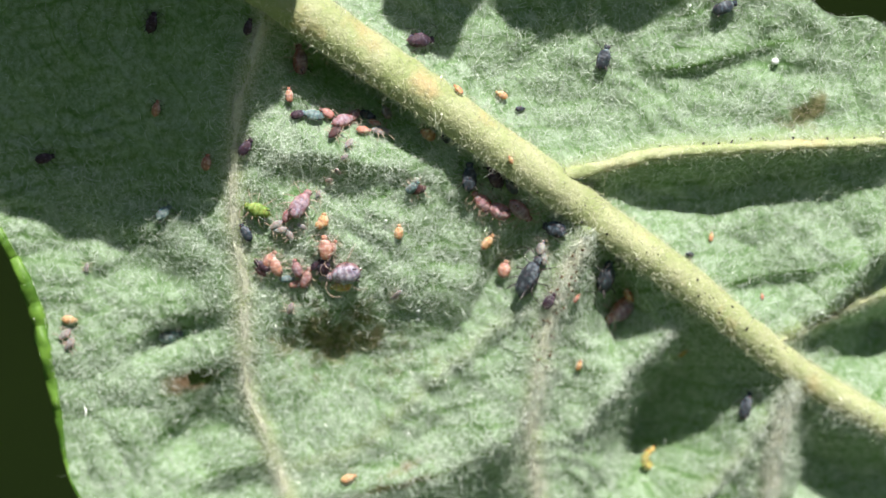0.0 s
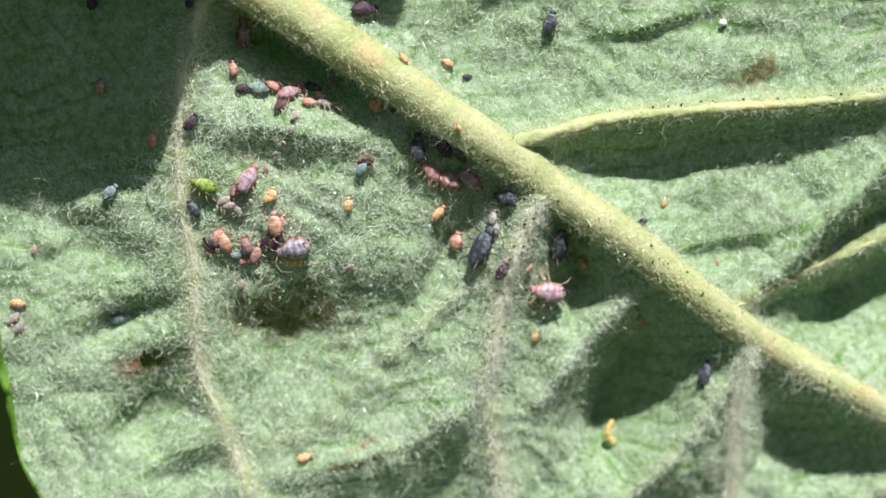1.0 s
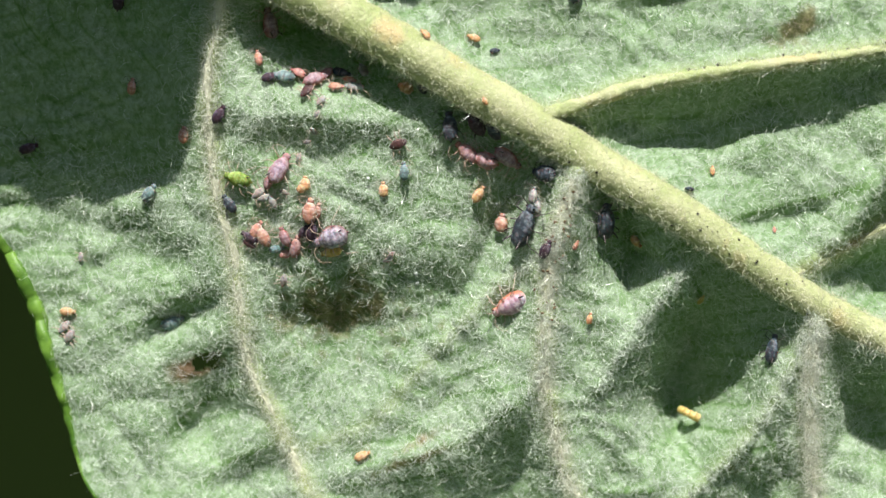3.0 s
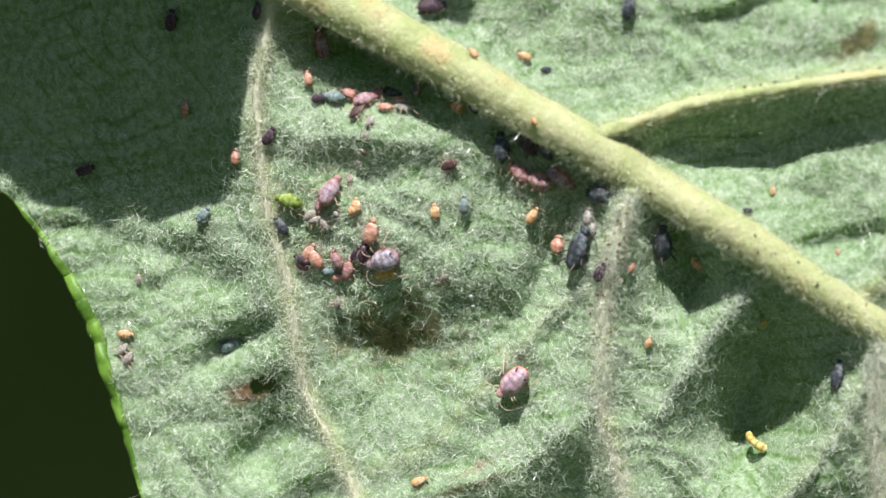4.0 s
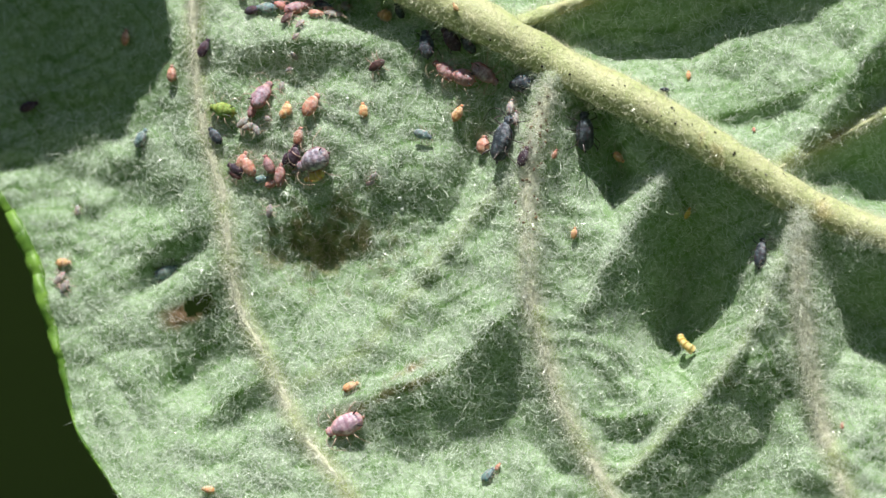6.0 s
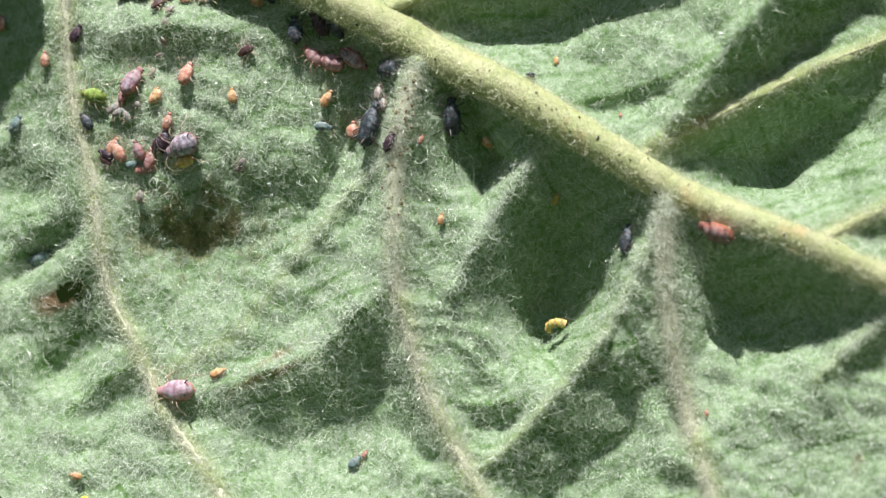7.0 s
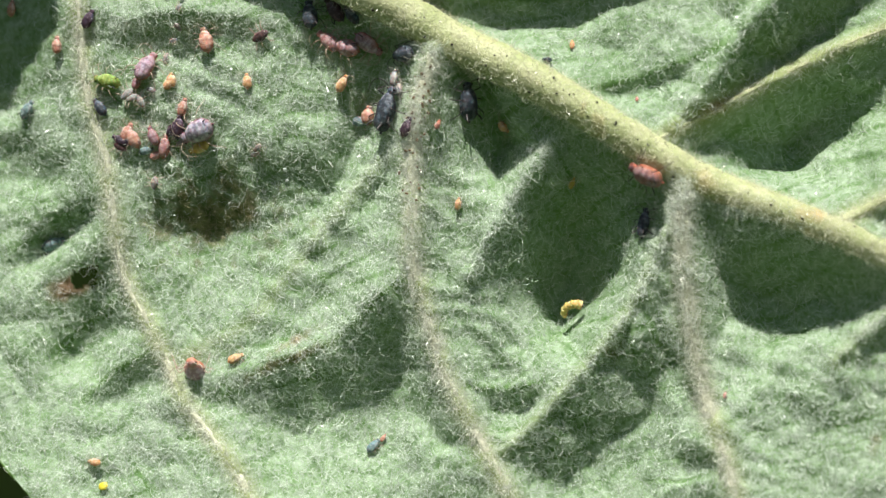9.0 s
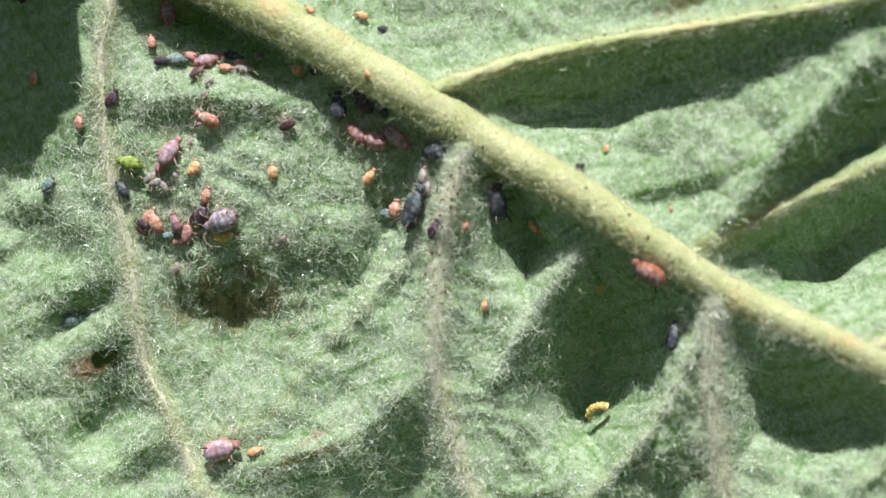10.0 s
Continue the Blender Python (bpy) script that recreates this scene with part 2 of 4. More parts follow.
# ---- the plan of the leaf: u across, v up, heights towards the open side, all in millimetres ----
MIDRIB = smooth_line([(-31, 26.6), (-22, 22.2), (-15.5, 18.9), (-11.5, 16.75), (-8.3, 15.0), (-4.2, 12.85), (-1.1, 11.1), (1.5, 9.7), (4.6, 7.85), (8.0, 6.0), (11.75, 3.65), (15.0, 1.6), (18, 0.2), (21.5, -1.3), (25.5, -3.3), (30, -5.6)], 0.6)
VEINS = {
    "one": smooth_line([(-11.6, 16.2), (-12.05, 13.4), (-12.4, 11.0), (-12.25, 8.2), (-11.9, 5.6), (-11.2, 3.0), (-10.85, 0.4), (-10.4, -2.2), (-9.0, -5.0), (-7.5, -8.0), (-5.3, -10.8), (-3.2, -14.5)], 0.6),
    "two": smooth_line([(4.0, 7.3), (3.3, 5.0), (2.93, 2.9), (2.88, 0.5), (2.84, -1.8), (3.4, -4.2), (4.1, -6.7), (5.3, -9.2), (6.7, -11.8), (8.2, -15)], 0.6),
    "three": smooth_line([(14.8, 1.2), (14.7, -1.3), (14.9, -3.8), (15.15, -6.0), (15.6, -8.2), (16.2, -10), (16.6, -11.5), (17.4, -15)], 0.6),
    "four": smooth_line([(24.8, -3.2), (25.1, -5.7), (25.5, -9), (26.2, -15)], 0.6),
}
UPPER = {
    "one": smooth_line([(2.6, 9.9), (4.5, 10.5), (6.7, 11.25), (10.4, 12.0), (14.3, 12.65), (17.5, 13.2), (21, 13.9), (26, 15.5)], 0.6),
    "two": smooth_line([(13.6, 2.9), (14.5, 3.4), (16.5, 4.5), (19.2, 5.85), (22.1, 7.2), (25.7, 8.5), (30, 10)], 0.6),
    "three": smooth_line([(20.8, -1.1), (21.5, -0.8), (23.4, 0.1), (25.5, 0.8), (30, 2.0)], 0.6),
}
FOLDS = {
    "two": smooth_line([(3.2, 4.4), (2.4, 3.3), (0.8, 2.0), (-1.1, -0.2), (-3.2, -2.7), (-5.0, -4.6), (-8.6, -6.2)], 0.6),
    "three": smooth_line([(14.6, 0.4), (13.2, -2.8), (11.7, -5.2), (8.4, -8.8), (6.6, -10.4)], 0.6),
    "four": smooth_line([(24.8, -3.6), (22.6, -5.4), (21.2, -6.7)], 0.6),
    "lower": smooth_line([(2.7, -2.2), (1.0, -3.4), (-0.7, -5.0), (-3.8, -6.2), (-6.2, -6.9)], 0.6),
    "upper": smooth_line([(14.3, 3.5), (15.8, 5.2), (17.2, 7.2), (19, 9.2), (21, 11.5)], 0.6),
    "peak": smooth_line([(8.9, 3.0), (7.75, 1.45), (6.45, -0.5), (5.4, -2.5)], 0.6),
}


# crest of each vein and fold over the mean plane, at its start and end, and how steeply it falls off
CRESTS = {
    "one": (0.30, -0.05, 1.00),
    "two": (1.10, 0.04, 0.90),
    "three": (0.85, -1.20, 1.00),
    "four": (0.80, 0.05, 1.40),
    "upper one": (0.60, 0.30, 1.20),
    "upper two": (0.10, -2.0, 1.5),
    "upper three": (0.46, 0.30, 1.20),
    "fold two": (0.10, -0.70, 0.90),
    "fold three": (0.45, 0.10, 1.9),
    "fold four": (0.40, 0.0, 1.2),
    "fold lower": (0.25, 0.13, 0.90),
    "fold upper": (0.60, 0.40, 1.30),
    "fold peak": (0.0, 0.15, 1.5),
}


# sharp pleats: the blade drops away on one side of the line and climbs back: line, drop, width of the steep face, width of the climb
PLEATS = {
    "under vein two": (smooth_line([(3.1, -1.6), (2.2, -2.8), (1.0, -3.9), (-0.3, -5.05), (-2.4, -6.05), (-4.0, -6.55), (-5.5, -7.5), (-7.0, -8.6)], 0.5), 1.3, 3.2, 3.6),
    "under vein three": (smooth_line([(14.9, 0.6), (13.3, -2.45), (11.3, -5.35), (9.8, -7.0), (8.3, -8.5), (6.3, -10.4), (4.6, -12.2)], 0.5), 1.35, 3.4, 3.6),
    "lobe": (smooth_line([(4.2, 6.3), (4.4, 5.7), (5.2, 3.75), (6.2, 2.2), (6.6, 1.0), (6.4, -0.4)], 0.4), 1.8, 1.0, 1.3),
    "beside vein two": (smooth_line([(8.9, -7.2), (7.4, -7.5), (5.9, -7.5), (4.8, -7.3)], 0.4), 0.9, 1.2, 0.9),
    "upper fold": (smooth_line([(23, 13.8), (21, 11.6), (18.4, 8.8), (16.45, 6.7), (15.2, 5.05), (14.05, 3.6)], 0.5), 2.6, 2.6, 6.0),
    "upper crease": (smooth_line([(17.2, 7.2), (15.0, 6.5), (12.75, 5.9), (10.3, 5.2)], 0.5), 0.45, 0.5, 1.0),
    "left hollow": (smooth_line([(-11.3, 1.8), (-12.8, 1.3), (-14.4, 0.55), (-15.6, -0.5), (-16.6, -1.9)], 0.4), 0.6, 0.95, 1.3),
    "left crease": (smooth_line([(-9.3, -2.2), (-10.4, -2.9), (-11.9, -3.6), (-13.2, -4.7), (-14.6, -6.0)], 0.4), 0.75, 0.9, 1.4),
    "left low crease": (smooth_line([(-8.3, -4.8), (-9.6, -5.8), (-11.2, -6.6), (-13.0, -8.2)], 0.4), 0.6, 0.8, 1.3),
    "left high crease": (smooth_line([(-12.2, 4.2), (-14.0, 3.7), (-16.5, 3.3), (-19.0, 2.0)], 0.4), 0.5, 0.8, 1.2),
    "colony foot": (smooth_line([(1.6, 4.6), (0.3, 3.4), (-1.8, 1.4), (-4.2, 1.2), (-7.0, 1.5), (-9.6, 0.9), (-10.8, -0.6)], 0.4), 0.35, 1.5, 2.6),
    "colony shoulder": (smooth_line([(-3.2, 9.2), (-5.2, 9.3), (-7.4, 9.5), (-9.6, 9.4), (-11.4, 8.6)], 0.4), 0.75, 0.9, 1.6),
    "upper one": (smooth_line([(20, 13.6), (14.7, 12.35), (10.6, 11.7), (6.4, 10.85), (3.4, 9.7)], 0.5), 0.35, 0.8, 1.5),
    "upper wave": (smooth_line([(12.5, 17.2), (10.0, 16.3), (7.6, 15.3), (5.4, 15.0)], 0.4), 0.4, 0.5, 1.2),
}


def pleat(u, v, line, drop, wide, back):
    """The dip on the left-hand side of a line, with a sharp upper edge."""
    best, along, side = away(u, v, line, wide + back + 1)
    best = best * (1 + 0.22 * rough_noise(u, v, 1.4, 77))
    f = np.where(side > 0, np.clip(np.minimum(best / wide, 1 - (best - wide) / back), 0, 1), 0)
    f = f - 0.12 * np.exp(-(((best - wide) / (0.35 * wide)) ** 2)) * (side > 0)
    taper = np.clip(np.minimum(along, 1 - along) / 0.22, 0, 1)
    return -drop * f * taper * taper * (3 - 2 * taper)


def hill(u, v, cu, cv, ru, rv, turn=0.0):
    c, s = math.cos(radians(turn)), math.sin(radians(turn))
    x, y = (u - cu) * c + (v - cv) * s, -(u - cu) * s + (v - cv) * c
    return np.exp(-((x / ru) ** 2) - (y / rv) ** 2)


def small_veins(u, v):
    """Sunken lines of the finest veins: one set across the fields, a fainter one linking them."""
    a = (v * 0.93 - 0.30 * u + 0.55 * rough_noise(u, v, 3.1, 61) + 0.16 * rough_noise(u, v, 0.8, 62)) / 0.95
    b = (u * 0.90 + 0.45 * v + 0.60 * rough_noise(u, v, 2.2, 63) + 0.15 * rough_noise(u, v, 0.7, 64)) / 1.25
    one = np.exp(-(((a - np.round(a)) * 0.95 / 0.075) ** 2)) * np.clip(0.55 + 0.8 * rough_noise(u, v, 2.4, 65), 0, 1)
    two = np.exp(-(((b - np.round(b)) * 1.25 / 0.065) ** 2)) * np.clip(0.15 + 0.9 * rough_noise(u, v, 1.9, 66), 0, 1)
    return np.maximum(one, two)


def height(u, v, fine=True):
    """The height of the leaf's underside."""
    u, v = np.asarray(u, dtype=float), np.asarray(v, dtype=float)
    h = -0.30 + 0.077 * u + 0.089 * v
    h = h + 0.018 * np.minimum(v + 2, 0) ** 2 * np.clip((6 - u) / 8, 0, 1)
    h = h + 0.012 * np.minimum(v + 4, 0) ** 2 * np.clip((u - 15.5) / 3, 0, 1)
    plane = h
    dm = away(u, v, MIDRIB)[0]
    near = dm / 1.2
    tents = []
    for key, line in (*VEINS.items(), *(("upper " + k, l) for k, l in UPPER.items()), *(("fold " + k, l) for k, l in FOLDS.items())):
        d, a, _ = away(u, v, line)
        near = np.minimum(near, d * (0.9 if key != "fold peak" else 1.4))
        top, low, steep = CRESTS[key]
        tents.append(plane + top + (low - top) * np.minimum(1, a * 1.3) - steep * (np.hypot(d, 0.25) - 0.25))
    h = h + 0.9 * np.exp(-((dm / 1.3) ** 2)) - 0.75 * (1 - np.exp(-((near / 2.2) ** 1.5)))
    # hollows beside the midrib, and the swollen field where the colony sits
    h = h - 4.66 * hill(u, v, 10.01, -2.11, 1.82, 2.87, -8)
    h = h - 1.55 * hill(u, v, 19.14, -3.81, 4.21, 1.67, -10)
    h = h - 2.11 * hill(u, v, 1.10, 4.02, 1.14, 2.76, -24)
    h = h - 0.28 * hill(u, v, -0.91, 9.24, 2.29, 0.90, -48)
    h = h - 1.89 * hill(u, v, 6.00, 4.48, 4.39, 0.60, -66)
    h = h + 0.02 * hill(u, v, 8.60, 1.36, 1.38, 1.60, -14)
    h = h - 1.0 * hill(u, v, 9.85, 9.59, 5.41, 1.20, 13)
    h = h - 2.20 * hill(u, v, 20.40, 3.70, 5.33, 1.70, 22)
    h = h - 0.21 * hill(u, v, 4.99, 17.45, 3.77, 1.15, 5)
    h = h + 0.01 * hill(u, v, 4.80, 20.02, 5.45, 1.18, 6)
    h = h - 0.01 * hill(u, v, -4.60, 16.52, 1.52, 0.90, -32)
    h = h - 0.04 * hill(u, v, -4.38, 18.81, 1.99, 1.00, -19)
    h = h - 0.44 * hill(u, v, -2.21, 1.53, 2.46, 1.06, -15)
    h = h + 1.53 * hill(u, v, -5.86, 5.97, 4.38, 4.72, 5)
    h = h - 0.24 * hill(u, v, -3.54, 7.97, 2.18, 2.94, -35)
    h = h - 0.45 * hill(u, v, -5.52, -0.84, 3.60, 2.14, 9)
    h = h - 0.75 * hill(u, v, -14.23, -0.50, 2.08, 0.60, 29)
    h = h + 0.90 * hill(u, v, 1.29, -3.43, 1.44, 3.84, -14)
    h = h - 1.06 * hill(u, v, -12.59, -4.57, 2.85, 1.07, 57)
    h = h - 0.25 * hill(u, v, -15.62, 3.62, 2.14, 0.90, 6)
    h = h - 2.81 * hill(u, v, 10.32, -3.90, 1.79, 1.42, -33)
    h = h + 0.90 * hill(u, v, 13.2, -4.2, 2.2, 3.4, -36)
    h = h + 0.92 * hill(u, v, -7.53, 9.44, 4.03, 1.38, -6)
    h = h - 0.18 * hill(u, v, -2.77, 1.29, 2.98, 0.98, -3)
    # the shaded bowl beyond the first vein, and the pocket behind the colony
    h = h - 0.9 * np.clip((-12.8 - u) / 3.5, 0, 1) * np.clip((v + 1) / 5, 0, 1)
    h = h - 3.0 * hill(u, v, -7.6, 12.9, 4.6, 0.95, -27)
    for line, drop, wide, back in PLEATS.values():
        h = h + pleat(u, v, line, drop, wide, back)
    for tent in tents:
        h = 0.5 * (h + tent + np.sqrt((h - tent) ** 2 + 0.012))
    if fine:
        h = h - 0.045 * small_veins(u, v) * np.clip(dm / 2, 0, 1)
        wave = np.sin(2 * np.pi * (v * 0.95 + 0.35 * u + 0.9 * rough_noise(u, v, 2.6, 5)) / 1.25)
        h = h + 0.06 * wave * np.clip(dm / 3, 0, 1) * (0.5 + 0.5 * rough_noise(u, v, 3.1, 8))
        h = h + 0.10 * rough_noise(u + 0.3 * v, v, 2.3, 1) + 0.34 * np.abs(rough_noise(u + 0.5 * v, v - 0.2 * u, 2.0, 15)) + 0.09 * rough_noise(u, v - 0.4 * u, 0.95, 2) + 0.035 * rough_noise(u, v, 0.42, 3)
    return h


def spot(u, v):
    """Point and normal of the underside, in metres."""
    e = 0.25
    h = float(height(u, v))
    n = Vector((-(float(height(u + e, v, False)) - float(height(u - e, v, False))) / (2 * e), -1.0, -(float(height(u, v + e, False)) - float(height(u, v - e, False))) / (2 * e)))
    return Vector((u, -h, v)) * MM, n.normalized()


# ---- the leaf ----
EDGE = np.array([(-28.2, 9.5), (-26, 7.6), (-24.4, 6.2), (-23.2, 4.8), (-21.6, 2.5), (-20.5, 0.5), (-19.8, -1.7), (-19.0, -4.4), (-18.1, -7.6), (-16.2, -10.4), (-14.8, -11.9), (-12.2, -15.5)])
MID_U = np.interp(np.linspace(-31, 30, 500), MIDRIB[:, 0], MIDRIB[:, 1])


def midrib_v(u):
    return np.interp(u, np.linspace(-31, 30, 500), MID_U)


def edge_v(u):
    return np.interp(u, EDGE[:, 0], EDGE[:, 1])


def top_v(u):
    return np.interp(u, [-16, -6, 4, 12, 17, 22, 31], [27, 24, 22.0, 19.1, 18.0, 17.0, 16.0]) + 0.25 * np.sin(u * 1.7)


def marks(u, v):
    """Stains of the tissue: along the veins, mouldy honeydew, scorched spots. Creases darker green."""
    rib = np.zeros(u.shape)
    for line in (MIDRIB, *VEINS.values(), *UPPER.values()):
        rib = np.maximum(rib, np.exp(-((away(u, v, line)[0] / 0.45) ** 2)))
    for key in ("two", "three", "four"):
        rib = np.maximum(rib, 0.35 * np.exp(-((away(u, v, FOLDS[key])[0] / 0.35) ** 2)))
    grain = rough_noise(u, v, 0.6, 11) * 0.5 + rough_noise(u, v, 0.25, 12) * 0.5
    mould = np.clip(1.5 * hill(u, v, -6.4, 0.6, 2.8, 1.4, 8) + 1.0 * grain - 0.30, 0, 1) * (hill(u, v, -6.6, 0.5, 4, 2.2) > 0.2)
    scorch = 2.0 * hill(u, v, -13.0, -2.4, 1.3, 0.52, 18)
    spots = 1.7 * hill(u, v, 13.3, 13.9, 1.2, 0.6, 35)
    mould = np.maximum(mould, np.clip(spots + 0.9 * grain * (spots > 0.2) - 0.35, 0, 1))
    scorch = np.maximum(scorch, 1.5 * hill(u, v, 16.4, 4.5, 0.9, 0.3, 30))
    scorch = np.maximum(scorch, 0.7 * hill(u, v, 22.8, -10.2, 0.35, 0.8, -15))
    scorch = np.maximum(scorch, 0.8 * hill(u, v, -2.6, -5.3, 1.9, 0.25, 30))
    scorch = np.maximum(scorch, 0.6 * hill(u, v, 11.6, -6.3, 0.5, 1.0, -10))
    scorch = np.clip(scorch + 0.6 * grain * (scorch > 0.25) - 0.35, 0, 1)
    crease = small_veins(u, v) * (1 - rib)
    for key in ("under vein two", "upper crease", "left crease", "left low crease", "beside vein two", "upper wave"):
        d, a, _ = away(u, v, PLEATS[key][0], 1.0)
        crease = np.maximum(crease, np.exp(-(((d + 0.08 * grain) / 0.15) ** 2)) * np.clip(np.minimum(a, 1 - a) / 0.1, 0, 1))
    d, a, _ = away(u, v, PLEATS["under vein two"][0], 1.0)
    scorch = np.maximum(scorch, np.clip(np.exp(-((d / 0.28) ** 2)) * hill(a, 0 * a, 0.62, 0, 0.2, 1) * 1.1 + 0.5 * grain - 0.35, 0, 1))
    return rib, mould, scorch, crease


def sheet(name, u, v, h, holes=(), thick=0.28, mat=LEAF):
    """A blade from a lattice of places (columns, rows), with a back and a closed edge."""
    nu, nv = u.shape
    front = np.stack([u, -h, v], -1).reshape(-1, 3)
    back = front + (0, thick, 0)
    q = lattice(nu, nv)[:, ::-1]
    for cu, cv, ru, rv, turn in holes:
        c = front[q].mean(1)
        q = q[hill(c[:, 0], c[:, 2], cu, cv, ru, rv, turn) + 0.25 * rough_noise(c[:, 0], c[:, 2], 0.2, 4) < math.exp(-1)]
    n = nu * nv
    loop = np.concatenate([np.arange(nv), np.arange(1, nu) * nv + nv - 1, (nu - 1) * nv + np.arange(nv - 2, -1, -1), np.arange(nu - 2, 0, -1) * nv])
    nxt = np.roll(loop, -1)
    rim = np.stack([loop, nxt, nxt + n, loop + n], 1)
    me = quick_mesh(name, np.vstack([front, back]) * MM, np.vstack([q, q[:, ::-1] + n, rim]), mat)
    me.materials.append(BACK)
    if len(me.polygons) == 2 * len(q) + len(rim):
        me.polygons.foreach_set("material_index", np.repeat([0, 1, 0], [len(q), len(q), len(rim)]).astype(np.int32))
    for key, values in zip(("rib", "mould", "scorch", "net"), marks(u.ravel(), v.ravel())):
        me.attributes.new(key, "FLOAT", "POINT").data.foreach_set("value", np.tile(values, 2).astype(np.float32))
    return me


def columns(us, low, high, rows):
    t = np.linspace(0, 1, rows)
    u = np.repeat(us[:, None], rows, 1)
    return u, low(us)[:, None] * (1 - t) + high(us)[:, None] * t


leaf = tagged(new("leaf"), "downy pale green leaf underside with raised yellow veins", "leaf")
us = np.concatenate([np.arange(-28.0, -16, 0.06), np.arange(-16, 29.5, 0.11)])
u, v = columns(us, edge_v, midrib_v, 250)
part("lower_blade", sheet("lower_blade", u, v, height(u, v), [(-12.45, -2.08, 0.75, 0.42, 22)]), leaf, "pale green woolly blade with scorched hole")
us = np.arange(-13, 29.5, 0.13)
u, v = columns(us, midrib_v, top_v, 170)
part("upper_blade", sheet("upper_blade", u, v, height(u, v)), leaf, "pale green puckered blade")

def cord(name, line, centre, radius, mat, ring=14, step=0.16, wobble=0.05, seed=20):
    """A tapering tube along a line of the plan. centre and radius take u, v and the share along the line."""
    p = smooth_line(line, step)
    a = np.linspace(0, 1, len(p))
    c = np.stack([p[:, 0], -centre(p[:, 0], p[:, 1], a), p[:, 1]], 1)
    d = np.gradient(c, axis=0)
    d /= np.linalg.norm(d, axis=1)[:, None]
    side = np.cross(d, (0, 1.0, 0))
    side /= np.linalg.norm(side, axis=1)[:, None]
    up = np.cross(side, d)
    th = np.linspace(0, 2 * np.pi, ring, endpoint=False)
    r = radius(a)[:, None] * (1 + wobble * rough_noise(p[:, :1] * 3 + 7 * np.cos(th), p[:, 1:] * 3 + 7 * np.sin(th), 1.7, seed))
    verts = c[:, None] + r[..., None] * (np.cos(th)[None, :, None] * side[:, None] + np.sin(th)[None, :, None] * up[:, None])
    return quick_mesh(name, verts.transpose(1, 0, 2).reshape(-1, 3) * MM, lattice(ring, len(p), True), mat), c, d


def steady(f):
    """The height along a line, evened out."""
    def centre(u, v, a):
        h = f(u, v)
        k = np.ones(15) / 15
        return np.convolve(np.pad(h, 7, "edge"), k, "valid")
    return centre


def midrib_radius(a):
    return np.interp(a, [0, 0.3, 0.43, 0.62, 0.81, 1], [1.3, 1.12, 1.0, 0.86, 0.66, 0.52])


def midrib_centre(u, v, a):
    return steady(lambda x, y: height(x, y, False))(u, v, a) - 0.15


me, RIB_C, RIB_D = cord("midrib", MIDRIB, midrib_centre, midrib_radius, RIB, 20, wobble=0.06)
part("midrib", me, leaf, "thick yellow-green hairy midrib")
for k, (key, line) in enumerate(VEINS.items()):
    me, _, _ = cord("vein", line, lambda u, v, a: steady(height)(u, v, a) - 0.19, lambda a: 0.26 * (1 - 0.35 * a), VEIN, 14, wobble=0.4, seed=40 + k)
    part("vein", me, leaf)
for k, (key, line) in enumerate(UPPER.items()):
    me, _, _ = cord("vein", line, lambda u, v, a: steady(height)(u, v, a) - 0.08, lambda a: {"one": 0.32, "two": 0.10, "three": 0.2}[key] * (1 - 0.5 * a), RIB, 12, wobble=0.3, seed=60 + k)
    part("vein", me, leaf)


def margin_radius(a):
    s = a * 26
    return 0.09 + 0.30 * hill(a, 0 * a, 0.42, 0, 0.17, 1) * (0.85 + 0.15 * np.abs(np.sin(s * 0.75)))


me, _, _ = cord("margin", EDGE, lambda u, v, a: height(u, v) - 0.12, margin_radius, MARGIN, 12, 0.1, wobble=0.28, seed=80)
part("margin", me, leaf, "glossy bright green toothed leaf margin")


# ---- woolly hair ----
rng = np.random.default_rng(7)


def wool(name, root, normal, length, lift, curl, width, mat, parent, label, joints=6):
    """Curly hairs as narrow ribbons that start at the roots."""
    n = len(root)
    side = rng.normal(size=(n, 3))
    side -= (side * normal).sum(1)[:, None] * normal
    side /= np.linalg.norm(side, axis=1)[:, None] + 1e-9
    d = side + normal * lift[:, None]
    d /= np.linalg.norm(d, axis=1)[:, None]
    p, rows = root.copy(), []
    turn = rng.normal(size=(n, 3)) * curl[:, None]
    twist = rng.uniform(-1.1, 1.1, n)
    for k in range(joints):
        across = np.cross(d, (0.15, 1.0, 0.1))
        across /= np.linalg.norm(across, axis=1)[:, None] + 1e-9
        across = across * np.cos(twist)[:, None] + np.cross(d, across) * np.sin(twist)[:, None]
        twist = twist + rng.normal(size=n) * 0.35
        w = (width * (1 - 0.75 * k / (joints - 1)))[:, None] * 0.5
        rows.append((p - across * w, p + across * w))
        p = p + d * (length / (joints - 1))[:, None]
        d = d + np.cross(turn, d) + rng.normal(size=(n, 3)) * 0.25 - normal * (0.10 * k * lift)[:, None]
        d /= np.linalg.norm(d, axis=1)[:, None]
    verts = np.stack([np.stack(r, 1) for r in rows], 1).reshape(-1, 3)
    base = (np.arange(n) * joints * 2)[:, None, None]
    k = np.arange(joints - 1)[None, :, None] * 2
    quads = (base + k + np.array([0, 1, 3, 2])).reshape(-1, 4)
    ob = part(name, quick_mesh(name, verts * MM, quads, mat), parent, label)
    return tagged(ob, kind="stuff")


